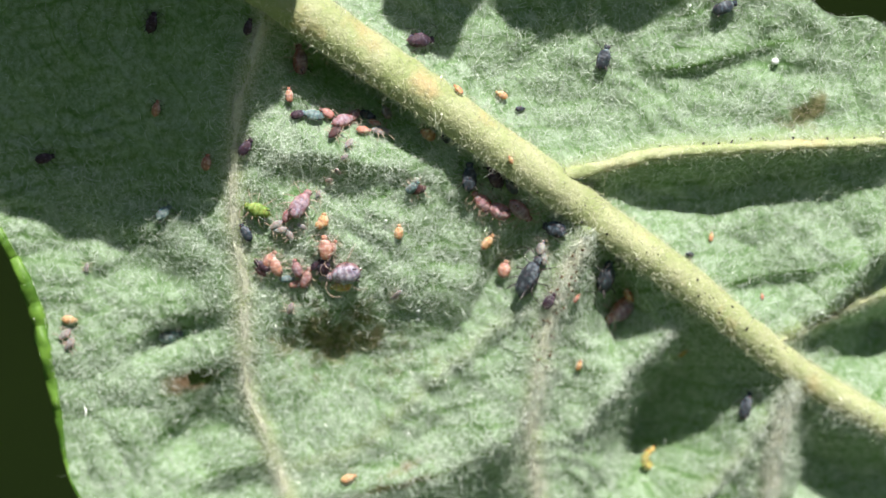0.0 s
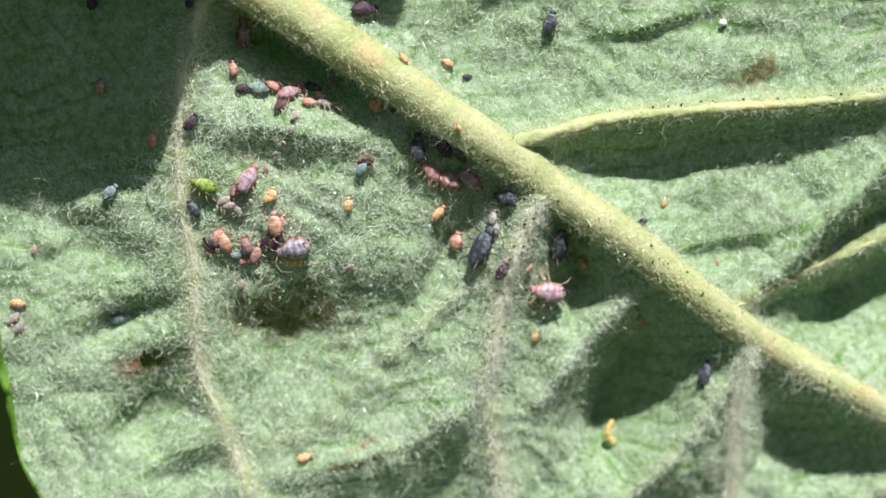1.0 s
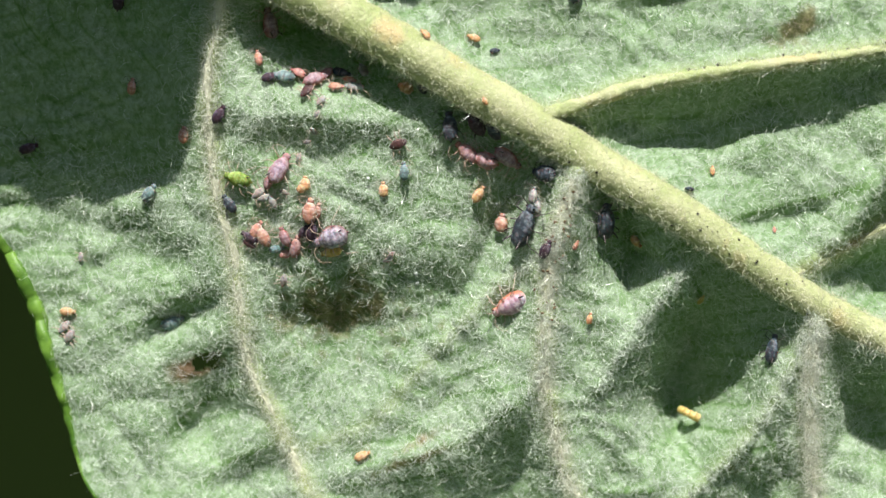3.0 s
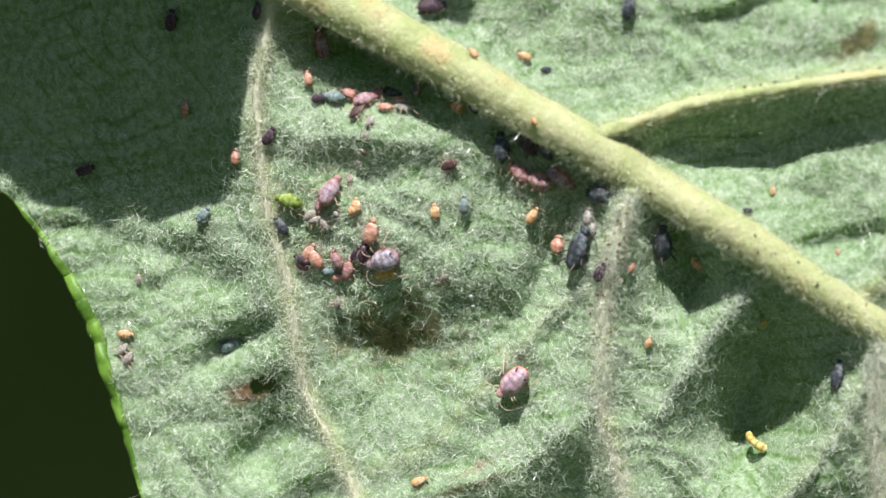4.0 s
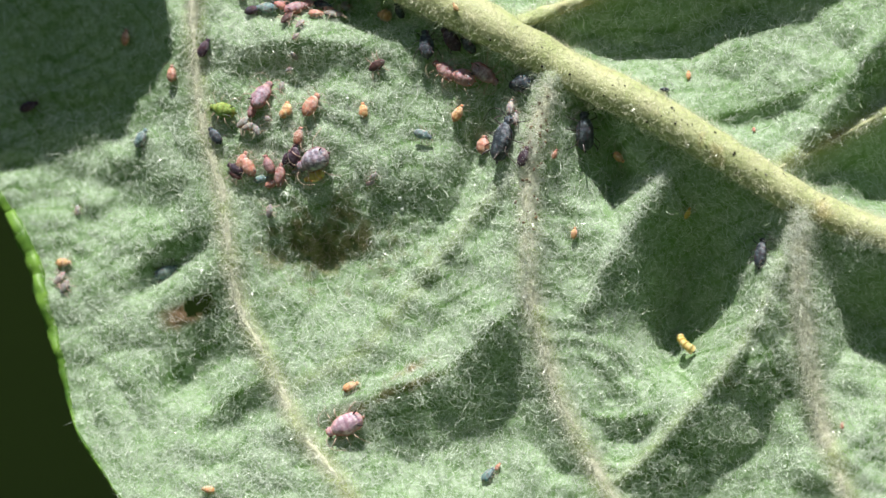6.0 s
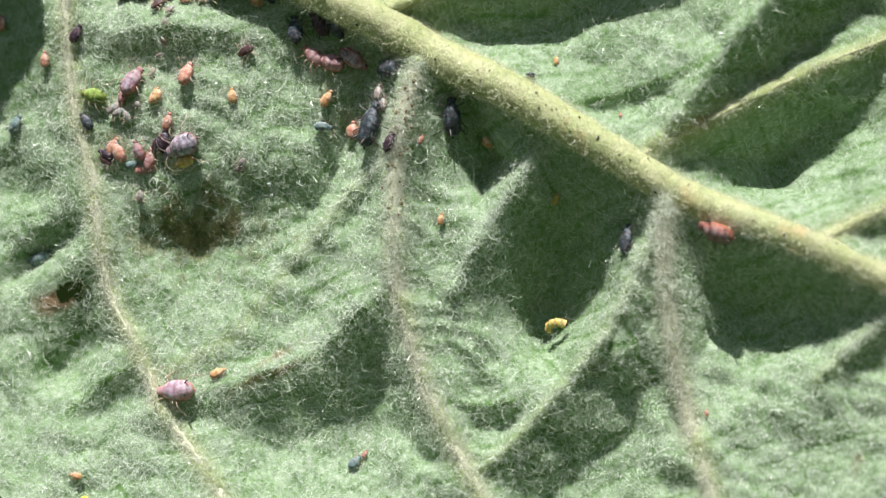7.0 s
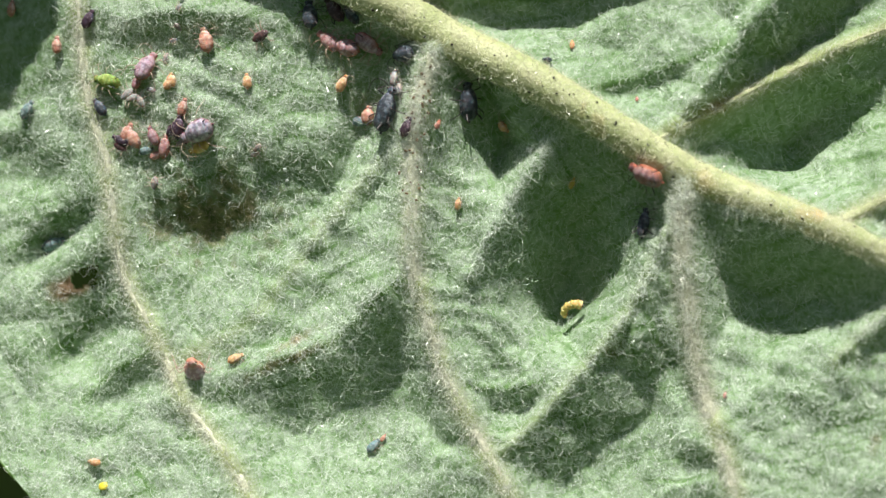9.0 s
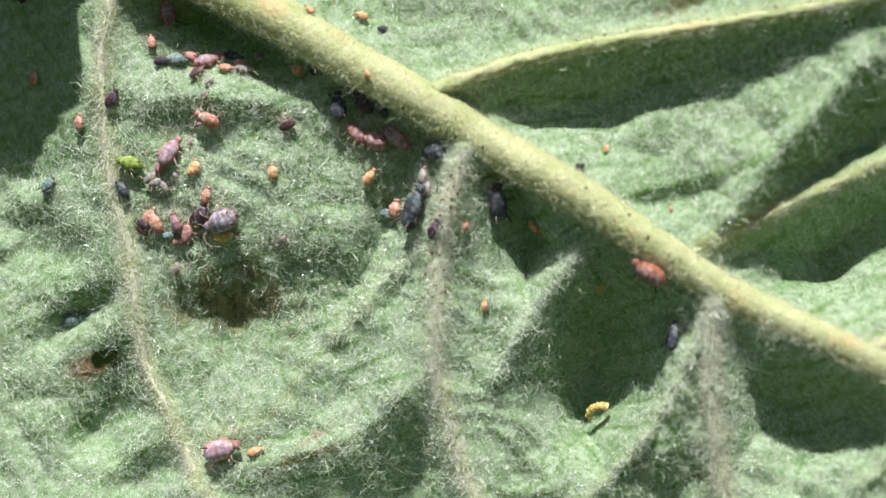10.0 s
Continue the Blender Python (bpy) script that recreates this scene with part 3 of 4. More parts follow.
def roots(n, inside, f, box):
    u, v = rng.uniform(box[0], box[1], n), rng.uniform(box[2], box[3], n)
    keep = inside(u, v)
    u, v = u[keep], v[keep]
    e, h = 0.12, f(u, v)
    nrm = np.stack([-(f(u + e, v) - h) / e, -np.ones(len(u)), -(f(u, v + e) - h) / e], 1)
    return u, v, np.stack([u, -h, v], 1), nrm / np.linalg.norm(nrm, axis=1)[:, None]


def lower_inside(u, v):
    return (v > edge_v(u) + 0.1) & (v < midrib_v(u)) & (u > -28) & (rng.random(len(u)) < 0.75 + 0.25 * rough_noise(u, v, 1.3, 50)) & (rng.random(len(u)) > 0.96 * bald(u, v)) & (hill(u, v, -12.75, -2.2, 1.0, 0.5, 22) < 0.37 + 0.3 * rng.random(len(u)))


def bald(u, v):
    """The bowl beyond the first vein bears little hair."""
    return np.clip((-12.6 - u) / 1.5, 0, 1) * np.clip((v - 6.5) / 2, 0, 1)


def upper_inside(u, v):
    return (v > midrib_v(u)) & (v < top_v(u)) & (rng.random(len(u)) < 0.7 + 0.3 * rough_noise(u, v, 1.3, 51))


def proud(u, v):
    """How far the blade stands out of its mean plane."""
    return height(u, v, False) - (-0.30 + 0.077 * u + 0.089 * v)


def clothe(n, inside, f, box, name):
    u, v, p, nrm = roots(n, lambda x, y: inside(x, y) & (rng.random(len(x)) < np.clip(0.75 + 0.2 * (proud(x, y) + 0.8), 0.62, 1) * (1 - 0.93 * small_veins(x, y))), f, box)
    _, mould, scorch, _ = marks(u, v)
    soiled = mould + 0.7 * scorch > rng.uniform(0.15, 0.9, len(u))
    m = len(u)
    long = rng.random(m) < 0.15
    length, lift = rng.gamma(4, 0.09, m) * np.where(long, 1.5, 1), rng.uniform(0.1, 0.9, m) * np.where(long, 1.4, 1)
    curl, width = rng.uniform(0.4, 1.3, m), np.where(long, rng.uniform(0.018, 0.028, m), rng.uniform(0.012, 0.021, m))
    for sel, mat, label in ((~soiled, HAIR, "white woolly hair"), (soiled, MOULD_HAIR, "brown mouldy hair")):
        if sel.sum() > 5:
            wool(name, p[sel], nrm[sel], length[sel], lift[sel], curl[sel], width[sel], mat, leaf, label, 4)


def crest_hair(n, inside, f, box):
    """Longer hairs that stand out along folds and veins."""
    u, v, p, nrm = roots(n, lambda x, y: inside(x, y) & (rng.random(len(x)) < np.clip(1.4 * proud(x, y) - 0.05, 0, 1)), f, box)
    m = len(u)
    wool("hair", p, nrm, rng.gamma(5, 0.10, m), rng.uniform(0.3, 1.6, m), rng.uniform(0.3, 1.1, m), rng.uniform(0.018, 0.032, m), HAIR, leaf, "long white hair along the folds")


crest_hair(60000, lower_inside, height, (-28, 29, -15, 16))
crest_hair(26000, upper_inside, height, (-10, 29, -6, 21))
clothe(330000, lower_inside, height, (-28, 29, -15, 18), "hair")
clothe(140000, upper_inside, height, (-10, 29, -6, 21), "hair")


def clothe_cord(line, centre, radius, n, size, label, mat=RIB_HAIR):
    p = smooth_line(line, 0.16)
    a = np.linspace(0, 1, len(p))
    c = np.stack([p[:, 0], -centre(p[:, 0], p[:, 1], a), p[:, 1]], 1)
    d = np.gradient(c, axis=0)
    d /= np.linalg.norm(d, axis=1)[:, None]
    k = rng.integers(1, len(p) - 1, n)
    th = rng.uniform(0, 2 * np.pi, n)
    side = np.cross(d[k], (0, -1.0, 0))
    side /= np.linalg.norm(side, axis=1)[:, None]
    nrm = np.cos(th)[:, None] * side + np.sin(th)[:, None] * np.cross(side, d[k])
    root = c[k] + nrm * radius(a)[k][:, None] + d[k] * rng.uniform(-0.1, 0.1, n)[:, None]
    wool("hair", root, nrm, rng.gamma(4, size / 4, n), rng.uniform(0.3, 1.6, n), rng.uniform(0.1, 0.6, n), rng.uniform(0.010, 0.02, n), mat, leaf, label, 4)


clothe_cord(MIDRIB, midrib_centre, midrib_radius, 30000, 0.28, "short yellowish vein hair")
for key, line in VEINS.items():
    clothe_cord(line, lambda u, v, a: steady(height)(u, v, a) - 0.14, lambda a: 0.24 * (1 - 0.35 * a), 10000, 0.46, "pale vein hair", VEIN_HAIR)
for key, line in UPPER.items():
    clothe_cord(line, lambda u, v, a: steady(height)(u, v, a) - 0.08, lambda a: {"one": 0.28, "two": 0.10, "three": 0.2}[key] * (1 - 0.5 * a), 3200, 0.3, "yellowish vein hair")


def fringe(line, f, n, share, size):
    """Hairs that stand up along the crest of a fold."""
    p = smooth_line(line, 0.1)
    k = (rng.random(n) ** 1.3 * share * len(p)).astype(int)
    q = p[np.minimum(k, len(p) - 1)] + rng.normal(size=(n, 2)) * 0.16
    keep = (q[:, 1] > edge_v(q[:, 0])) & (q[:, 1] < midrib_v(q[:, 0])) if f is height else np.ones(n, dtype=bool)
    q = q[keep]
    root = np.stack([q[:, 0], -f(q[:, 0], q[:, 1]), q[:, 1]], 1)
    nrm = np.tile((0.0, -1.0, 0.15), (len(q), 1)) + rng.normal(size=(len(q), 3)) * 0.5
    nrm /= np.linalg.norm(nrm, axis=1)[:, None]
    m = len(q)
    wool("hair", root, nrm, rng.gamma(5, size / 5, m), rng.uniform(0.3, 1.5, m), rng.uniform(0.3, 1.0, m), rng.uniform(0.016, 0.028, m), HAIR, leaf, "white hair fringing a fold")


for key, share, n in (("two", 0.6, 650), ("three", 0.7, 700), ("four", 0.7, 500), ("peak", 1.0, 600), ("lower", 0.5, 250)):
    fringe(FOLDS[key], height, n, share, 0.5)
fringe(FOLDS["upper"], height, 450, 0.9, 0.5)
for key in ("two", "three", "four"):
    fringe(VEINS[key], height, 800, 0.4, 0.55)

# ---- unseen leaves added overhead: their shadow lies on the bowl beyond the first vein ----
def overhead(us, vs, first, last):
    """An unseen leaf, its lower edge cut to throw shadow along a plan line."""
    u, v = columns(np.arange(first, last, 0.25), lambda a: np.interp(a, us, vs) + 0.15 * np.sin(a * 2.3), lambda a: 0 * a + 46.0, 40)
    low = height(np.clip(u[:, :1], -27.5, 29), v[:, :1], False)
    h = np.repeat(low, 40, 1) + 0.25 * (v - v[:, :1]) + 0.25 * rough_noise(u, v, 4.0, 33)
    ob = tagged(new("leaf"), "green unseen leaf added overhead to shade the downy leaf", "leaf", "leaves overhead")
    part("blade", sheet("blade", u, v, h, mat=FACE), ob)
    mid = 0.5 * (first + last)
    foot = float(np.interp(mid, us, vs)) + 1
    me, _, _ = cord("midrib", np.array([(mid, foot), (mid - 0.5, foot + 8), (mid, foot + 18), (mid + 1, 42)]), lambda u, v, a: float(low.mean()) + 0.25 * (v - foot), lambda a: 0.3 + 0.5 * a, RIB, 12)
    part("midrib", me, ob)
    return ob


shade_leaf = overhead([-60, -40, -28, -24.5, -23, -20, -17, -14.7, -13.4, -12.7, -12.3, -11.7, -10.9, -10.5], [30, 16, 9.2, 6.6, 5.6, 4.6, 4.2, 5.0, 6.2, 9.2, 11.0, 11.4, 12.2, 15], -60, -10.4)
upper_shade_leaf = overhead([-7.5, -5.8, -4.4, -3.1, -2.5, -1.8, -1.3, -0.6, 0.7, 2, 4.6, 6.5, 8.3, 9.5], [17, 15.6, 14.6, 14.5, 16.2, 17.3, 16.8, 15.9, 15.5, 16.1, 16.1, 17.2, 18.7, 22], -6.5, 9.0)
upper_shade_leaf.location = TO_SUN * 26 * MM
SWAY = [(0, 0.6, -0.7, 0), (0.5, 0.3, -0.3, 0), (1, 0.3, 0, 0), (2, 0.1, 0.2, 0), (3.5, 0, 0.3, 3), (4.5, 0.1, 0.4, 6), (5, 0.4, 0.2, 11), (5.5, 0.9, -0.1, 20), (7, 0.9, -0.1, 20), (10, 1.1, 0.2, 20)]

# ---- unseen green sheet added below to bounce light up ----
g = np.linspace(-1, 1, 40)
bx, by = np.meshgrid(g, g, indexing="ij")
bounce_sheet = np.stack([bx * 0.45, by * 0.45 - 0.05, -0.16 + 0.004 * rough_noise(bx * 9, by * 9, 1.0, 90)], -1).reshape(-1, 3)
tagged(new("ground", quick_mesh("ground", bounce_sheet, lattice(40, 40), bounce_material())), "unseen green sheet added below to bounce light onto the leaf", "ground", kind="structure")

# ---- dark greenery far behind the leaf ----
g = np.linspace(-1, 1, 24)
bx, bz = np.meshgrid(g, g, indexing="ij")
drop = np.stack([bx * 0.16, 0.10 - 0.07 * bz - 0.02 * bx**2, bz * 0.11], -1).reshape(-1, 3)
backdrop = tagged(new("backdrop", quick_mesh("backdrop", drop, lattice(24, 24), distance_material())), "dark green shaded foliage far behind", "backdrop", kind="structure")


# ---- insects ----
def ball(name, length, width, tall, mat, rings=16, ring=20, shape=None, seams=0, seam=0.035, seed=1):
    """A rounded body along x, pointed and ringed as shape and seams tell."""
    t = np.linspace(0, 1, rings)
    r = np.sin(np.pi * np.clip(t, 0.0005, 0.9995)) ** 0.62
    if shape:
        r = r * np.interp(t, *shape)
    if seams:
        r = r * (1 - seam * np.abs(np.cos(np.pi * t * seams)) ** 6)
    x = (0.5 - 0.5 * np.cos(np.pi * t)) * length - length / 2
    th = np.linspace(0, 2 * np.pi, ring, endpoint=False)
    lump = 1 + 0.09 * rough_noise(np.cos(th)[:, None] * 2 + t * 4, np.sin(th)[:, None] * 2 + t * 3, 0.6, seed)
    verts = np.stack([np.repeat(x[None], ring, 0), np.cos(th)[:, None] * r * width / 2 * lump, np.sin(th)[:, None] * r * tall / 2 * lump], -1)
    return quick_mesh(name, verts.reshape(-1, 3) * MM, lattice(ring, rings, True)[:, ::-1], mat)


def rod(name, points, r0, r1, mat, ring=6, step=0.05):
    """A thin jointed limb through a few points."""
    p = smooth_line(points, step)
    d = np.gradient(p, axis=0)
    d /= np.linalg.norm(d, axis=1)[:, None] + 1e-9
    s = np.cross(d, (0.31, 0.2, 0.93))
    s /= np.linalg.norm(s, axis=1)[:, None] + 1e-9
    b = np.cross(d, s)
    th = np.linspace(0, 2 * np.pi, ring, endpoint=False)
    r = np.linspace(r0, r1, len(p))
    r[-1] *= 0.3
    verts = p[:, None] + r[:, None, None] * (np.cos(th)[None, :, None] * s[:, None] + np.sin(th)[None, :, None] * b[:, None])
    return quick_mesh(name, verts.transpose(1, 0, 2).reshape(-1, 3) * MM, lattice(ring, len(p), True), mat)


def stance(u, v, heading, raise_mm=0.0, base=None, tip=0.0):
    """The pose of something that stands on the leaf and faces that way (degrees from right, turning left)."""
    if base is None:
        p, n = spot(u, v)
    else:
        p, n = base(u, v)
    f = Vector((math.cos(radians(heading)), 0, math.sin(radians(heading))))
    f = (f - n * f.dot(n)).normalized()
    f = (f * math.cos(radians(tip)) + n * math.sin(radians(tip))).normalized()
    l = n.cross(f).normalized()
    n = f.cross(l)
    m = Matrix((f, l, n)).transposed().to_4x4()
    m.translation = p + n * (raise_mm * MM)
    return m


def on_midrib(u, v):
    """A place on the flank of the midrib."""
    k = int(np.argmin(np.hypot(RIB_C[:, 0] - u, RIB_C[:, 2] - v)))
    c, d = RIB_C[k], RIB_D[k]
    r = float(midrib_radius(k / len(RIB_C)))
    side = np.cross(d, (0, -1.0, 0))
    side /= np.linalg.norm(side)
    s = max(-0.9, min(0.9, float(((u - c[0]) * side[0] + (v - c[2]) * side[2]) / r)))
    n = side * s + np.array((0, -1.0, 0)) * math.sqrt(1 - s * s)
    return Vector(c + n * r) * MM, Vector(n).normalized()


COUNT = [0]


def insect(label, u, v, length, heading, look_of, legs="pale", fat=0.52, base=None, group="", category="aphid", name="aphid", tip=0.0, small=False, horns=True, lift=None, limb=0.85):
    """An aphid: body in rings, head, eyes, feelers, six legs, two tubes and a tail."""
    COUNT[0] += 1
    r = random.Random(100 + COUNT[0])
    ob = tagged(new(name), label, category, group)
    L = length * (0.76 if small else 0.82)
    z = (0.22 if lift is None else lift) * L
    body = part("body", ball("body", L * 0.88, L * fat, L * fat * 0.86, INSECT[look_of], 18, 20, ((0, 0.25, 0.62, 0.86, 1), (0.75, 1.02, 1.0, 0.72, 0.5)), 8, 0.035, COUNT[0]), ob)
    body.location = Vector((-0.06 * L, 0, z)) * MM
    head = part("head", ball("head", L * 0.24, L * fat * 0.50, L * fat * 0.42, INSECT[look_of], 10, 14, seed=COUNT[0]), ob)
    head.location = Vector((0.40 * L, 0, z - 0.03 * L)) * MM
    lm = LIMB[legs]
    limb = limb * (0.8 if legs == "dark" and name == "aphid" and limb < 1 else 1)
    for s in (-1, 1):
        eye = part("eye", ball("eye", 0.05 * L, 0.05 * L, 0.05 * L, EYE, 6, 8), head, "dark eye")
        eye.location = Vector((0.05 * L, s * fat * 0.23 * L, 0.04 * L)) * MM
        a, b = r.uniform(0.1, 0.45), r.uniform(0.1, 0.45)
        part("antenna", rod("antenna", [(0.48 * L, s * 0.05 * L, z), (0.60 * L, s * (0.16 + 0.2 * a) * L, z + 0.14 * L), (0.52 * L, s * (0.34 + a * 0.4) * L, z + 0.2 * L), (0.28 * L * (1 - b), s * (0.5 + 0.4 * a) * L, z + 0.16 * L)], 0.010 * L, 0.005 * L, lm), ob)
        if not small:
            for k, (x0, x1) in enumerate(((0.26, 0.46), (0.10, 0.06), (-0.06, -0.50))):
                j = r.uniform(-0.09, 0.09)
                part("leg", rod("leg", [(x0 * L, s * fat * 0.28 * L, z - 0.05 * L), ((x0 + x1 + j) / 2 * L, s * (0.42 + 0.05 * k) * L * limb, z + 0.12 * L), ((x1 + j) * L, s * (0.60 + 0.06 * k) * L * limb, 0.02 * L), ((x1 * 1.12 + j) * L, s * (0.66 + 0.06 * k) * L * limb, 0.0)], 0.015 * L, 0.008 * L, lm), ob)
            if horns:
                part("cornicle", rod("cornicle", [(-0.30 * L, s * 0.15 * L, z + 0.13 * L), (-0.38 * L, s * 0.19 * L, z + 0.22 * L), (-0.46 * L, s * 0.21 * L, z + 0.28 * L)], 0.024 * L, 0.017 * L, LIMB["dark"]), ob, "dark tube")
        else:
            for k, (x0, x1) in enumerate(((0.24, 0.40), (0.08, 0.02), (-0.08, -0.36))):
                part("leg", rod("leg", [(x0 * L, s * fat * 0.3 * L, z - 0.08 * L), ((x0 + x1) / 2 * L, s * 0.36 * L, z), (x1 * L, s * 0.45 * L, 0.0)], 0.015 * L, 0.008 * L, lm, 5, 0.1), ob)
    part("tail", ball("tail", 0.12 * L, 0.07 * L, 0.06 * L, INSECT[look_of], 8, 8), ob).location = Vector((-0.51 * L, 0, z - 0.02 * L)) * MM
    ob.matrix_world = stance(u, v, heading, 0.05, base, tip)
    return ob


def husk(label, u, v, length, heading, look_of="husk", base=None):
    """A crumpled cast skin."""
    COUNT[0] += 1
    ob = tagged(new("cast_skin"), label, "cast skin", "cast skins on the leaf")
    r = random.Random(500 + COUNT[0])
    L = length * 0.8
    part("shell", ball("shell", L, L * 0.5, L * 0.34, INSECT[look_of], 12, 14, ((0, 0.5, 1), (0.6, 1.1, 0.7)), 5, 0.2, COUNT[0]), ob).location = (0, 0, 0.15 * L * MM)
    for s in (-1, 1):
        for k in range(3):
            x = 0.3 - 0.3 * k + r.uniform(-0.1, 0.1)
            part("leg", rod("leg", [(x * L, s * 0.2 * L, 0.15 * L), (x * 1.3 * L, s * 0.5 * L, 0.25 * L), (x * 1.8 * L, s * r.uniform(0.5, 0.8) * L, 0.1 * L)], 0.03 * L, 0.012 * L, LIMB["pale"], 5, 0.1), ob)
    ob.matrix_world = stance(u, v, heading, 0.12, base)
    return ob


# white beads stand in for bright sparkles, the flat yellow one for a patch
BEAD = {"sparkle": plain_material("white sparkle bead", (0.72, 0.74, 0.72), (0.90, 0.91, 0.90), 3000, 0.1), "yellow": plain_material("yellow patch", (0.55, 0.45, 0.03), (0.75, 0.66, 0.08), 3000, 0.2)}


def droplet(u, v, size, look_of):
    ob = tagged(new("droplet", ball("droplet", size, size * 0.9, size * (0.8 if look_of == "sparkle" else 0.35), BEAD[look_of], 10, 12)), "small white bead put in for a sparkle on the hair" if look_of == "sparkle" else "small yellow patch on the pale leaf", "droplet", "droplets on the leaf")
    ob.matrix_world = stance(u, v, 20, 0.16)


insect("plump bright green aphid in woolly leaf hair", -10.99, 6.57, 1.5, 165, "green", "pale", group="aphids on the leaf")
insect("mauve waxy aphid climbing the colony", -9.14, 7.01, 1.8, 62, "mauve", "pale", group="aphids on the leaf")
insect("small round orange nymph in the colony", -7.95, 6.45, 0.85, 90, "orange", "pale", small=True, fat=0.75, group="aphids on the leaf")
insect("small round orange nymph in the colony", -8.06, 6.28, 0.75, 40, "orange", "pale", small=True, fat=0.7, group="aphids on the leaf")
insect("grey-white wax-dusted aphid with spread legs", -6.74, 4.15, 1.9, 205, "hoary", "pale", fat=0.66, limb=1.0, group="aphids on the leaf")
insect("amber nymph crouching under a hoary aphid", -6.76, 3.47, 1.3, 200, "amber", "pale", small=True, group="aphids on the leaf")
insect("dusty pink aphid in the crowded colony", -8.36, 3.62, 1.3, 75, "pink", "pale", group="aphids on the leaf")
insect("small blue-green nymph in the colony", -9.24, 3.43, 0.9, 10, "teal", "pale", small=True, group="aphids on the leaf")
insect("salmon pink aphid in the crowded colony", -9.86, 4.03, 1.3, 120, "salmon", "pale", group="aphids on the leaf")
insect("dark purple aphid in the crowded colony", -7.62, 4.4, 1.3, 80, "purple", "dark", group="aphids on the leaf")
insect("small dark aphid beside the vein", -10.45, 3.93, 1.1, 150, "purple", "dark", small=True, group="aphids on the leaf")
insect("small dark aphid on the vein", -11.38, 5.43, 1.1, 125, "dark", "dark", group="aphids on the leaf")
insect("salmon nymph by the leaf rim", -13.38, 8.44, 1.0, 80, "salmon", "pale", small=True, fat=0.6, group="aphids on the leaf")
insect("dark aphid on the vein", -11.84, 9.45, 1.1, 60, "purple", "dark", group="aphids on the leaf")
insect("blue-grey aphid in the leaf's hollow", -15.0, 5.68, 1.2, 50, "teal", "dark", group="aphids on the leaf")
insect("pale orange nymph on woolly leaf", -4.54, 6.29, 0.9, 95, "orange", "pale", small=True, fat=0.62, group="aphids on the leaf")
insect("orange nymph on woolly leaf", -0.32, 6.17, 1.1, 60, "orange", "pale", small=True, group="aphids on the leaf")
insect("round reddish nymph beside the vein", 0.96, 4.78, 1.1, 80, "salmon", "pale", small=True, fat=0.75, group="aphids on the leaf")
insect("dusty pink aphid in the shade of the midrib", -0.89, 8.03, 1.5, 140, "pink", "pale", group="aphids on the leaf")
insect("rosy aphid in the shade of the midrib", -0.07, 7.74, 1.5, 160, "pink", "pale", fat=0.6, group="aphids on the leaf")
insect("mauve aphid with pale legs by the midrib", 1.05, 7.99, 1.7, -45, "mauve", "pale", limb=1.2, group="aphids on the leaf")
insect("slate blue aphid in the shade of the midrib", -1.68, 9.15, 1.6, 95, "dark", "dark", group="aphids on the leaf")
insect("dark aphid in the shade of the midrib", -0.37, 9.52, 1.5, 110, "purple", "dark", group="aphids on the leaf")
insect("shiny slate aphid against the midrib", 2.76, 7.2, 1.5, 175, "dark", "dark", fat=0.6, group="aphids on the leaf")
insect("large slate aphid beside the vein", 2.1, 4.79, 2.5, 62, "dark", "dark", fat=0.46, group="aphids on the leaf")
insect("pale grey nymph beside the vein", 2.27, 6.2, 1.0, 80, "husk", "pale", small=True, group="aphids on the leaf")
insect("dark aphid behind the vein", 2.85, 3.89, 1.2, 60, "purple", "dark", small=True, group="aphids on the leaf")
insect("ringed slate aphid in the leaf's hollow", 5.18, 5.21, 2.1, 105, "dark", "dark", fat=0.5, group="aphids on the leaf")
insect("tiny orange nymph with long pale legs", 7.03, 4.18, 0.8, -5, "orange", "pale", fat=0.6, limb=1.4, group="aphids on the leaf")
insect("tiny orange nymph in woolly hair", 4.84, 0.63, 0.7, 80, "orange", "pale", small=True, group="aphids on the leaf")
insect("tiny reddish nymph on the vein", 4.0, 4.07, 0.6, 60, "salmon", "pale", small=True, group="aphids on the leaf")
insect("black aphid under the midrib", 13.25, -0.52, 1.6, 82, "dark", "dark", fat=0.42, group="aphids on the leaf")
insect("orange nymph on the pale leaf", -5.19, -6.1, 1.0, 25, "orange", "pale", small=True, fat=0.5, group="aphids on the leaf")
insect("orange nymph near the leaf margin", -18.84, 0.0, 0.95, 0, "orange", "pale", small=True, fat=0.55, group="aphids on the leaf")
insect("blue-grey aphid in a leaf hollow", -14.12, -0.29, 1.4, 25, "teal", "dark", group="aphids on the leaf")
insect("blue-grey aphid on the colony's crest", -9.01, 11.09, 1.2, 170, "teal", "dark", group="aphids on the leaf")
insect("mauve aphid on the colony's crest", -7.6, 10.94, 1.4, 30, "mauve", "pale", group="aphids on the leaf")
insect("slate aphid on the colony's crest", -6.54, 11.19, 1.0, 10, "dark", "dark", group="aphids on the leaf")
insect("pale grey-green nymph on the colony's crest", -5.58, 11.29, 1.1, 90, "husk", "pale", small=True, group="aphids on the leaf")
insect("salmon nymph on the colony's crest", -6.7, 10.67, 0.9, 10, "salmon", "pale", small=True, group="aphids on the leaf")
insect("round orange nymph beneath the midrib", -3.53, 10.82, 1.0, 170, "orange", "pale", small=True, fat=0.7, group="aphids on the leaf")
insect("dark nymph beneath the midrib", -2.8, 10.99, 1.0, 90, "dark", "dark", small=True, group="aphids on the leaf")
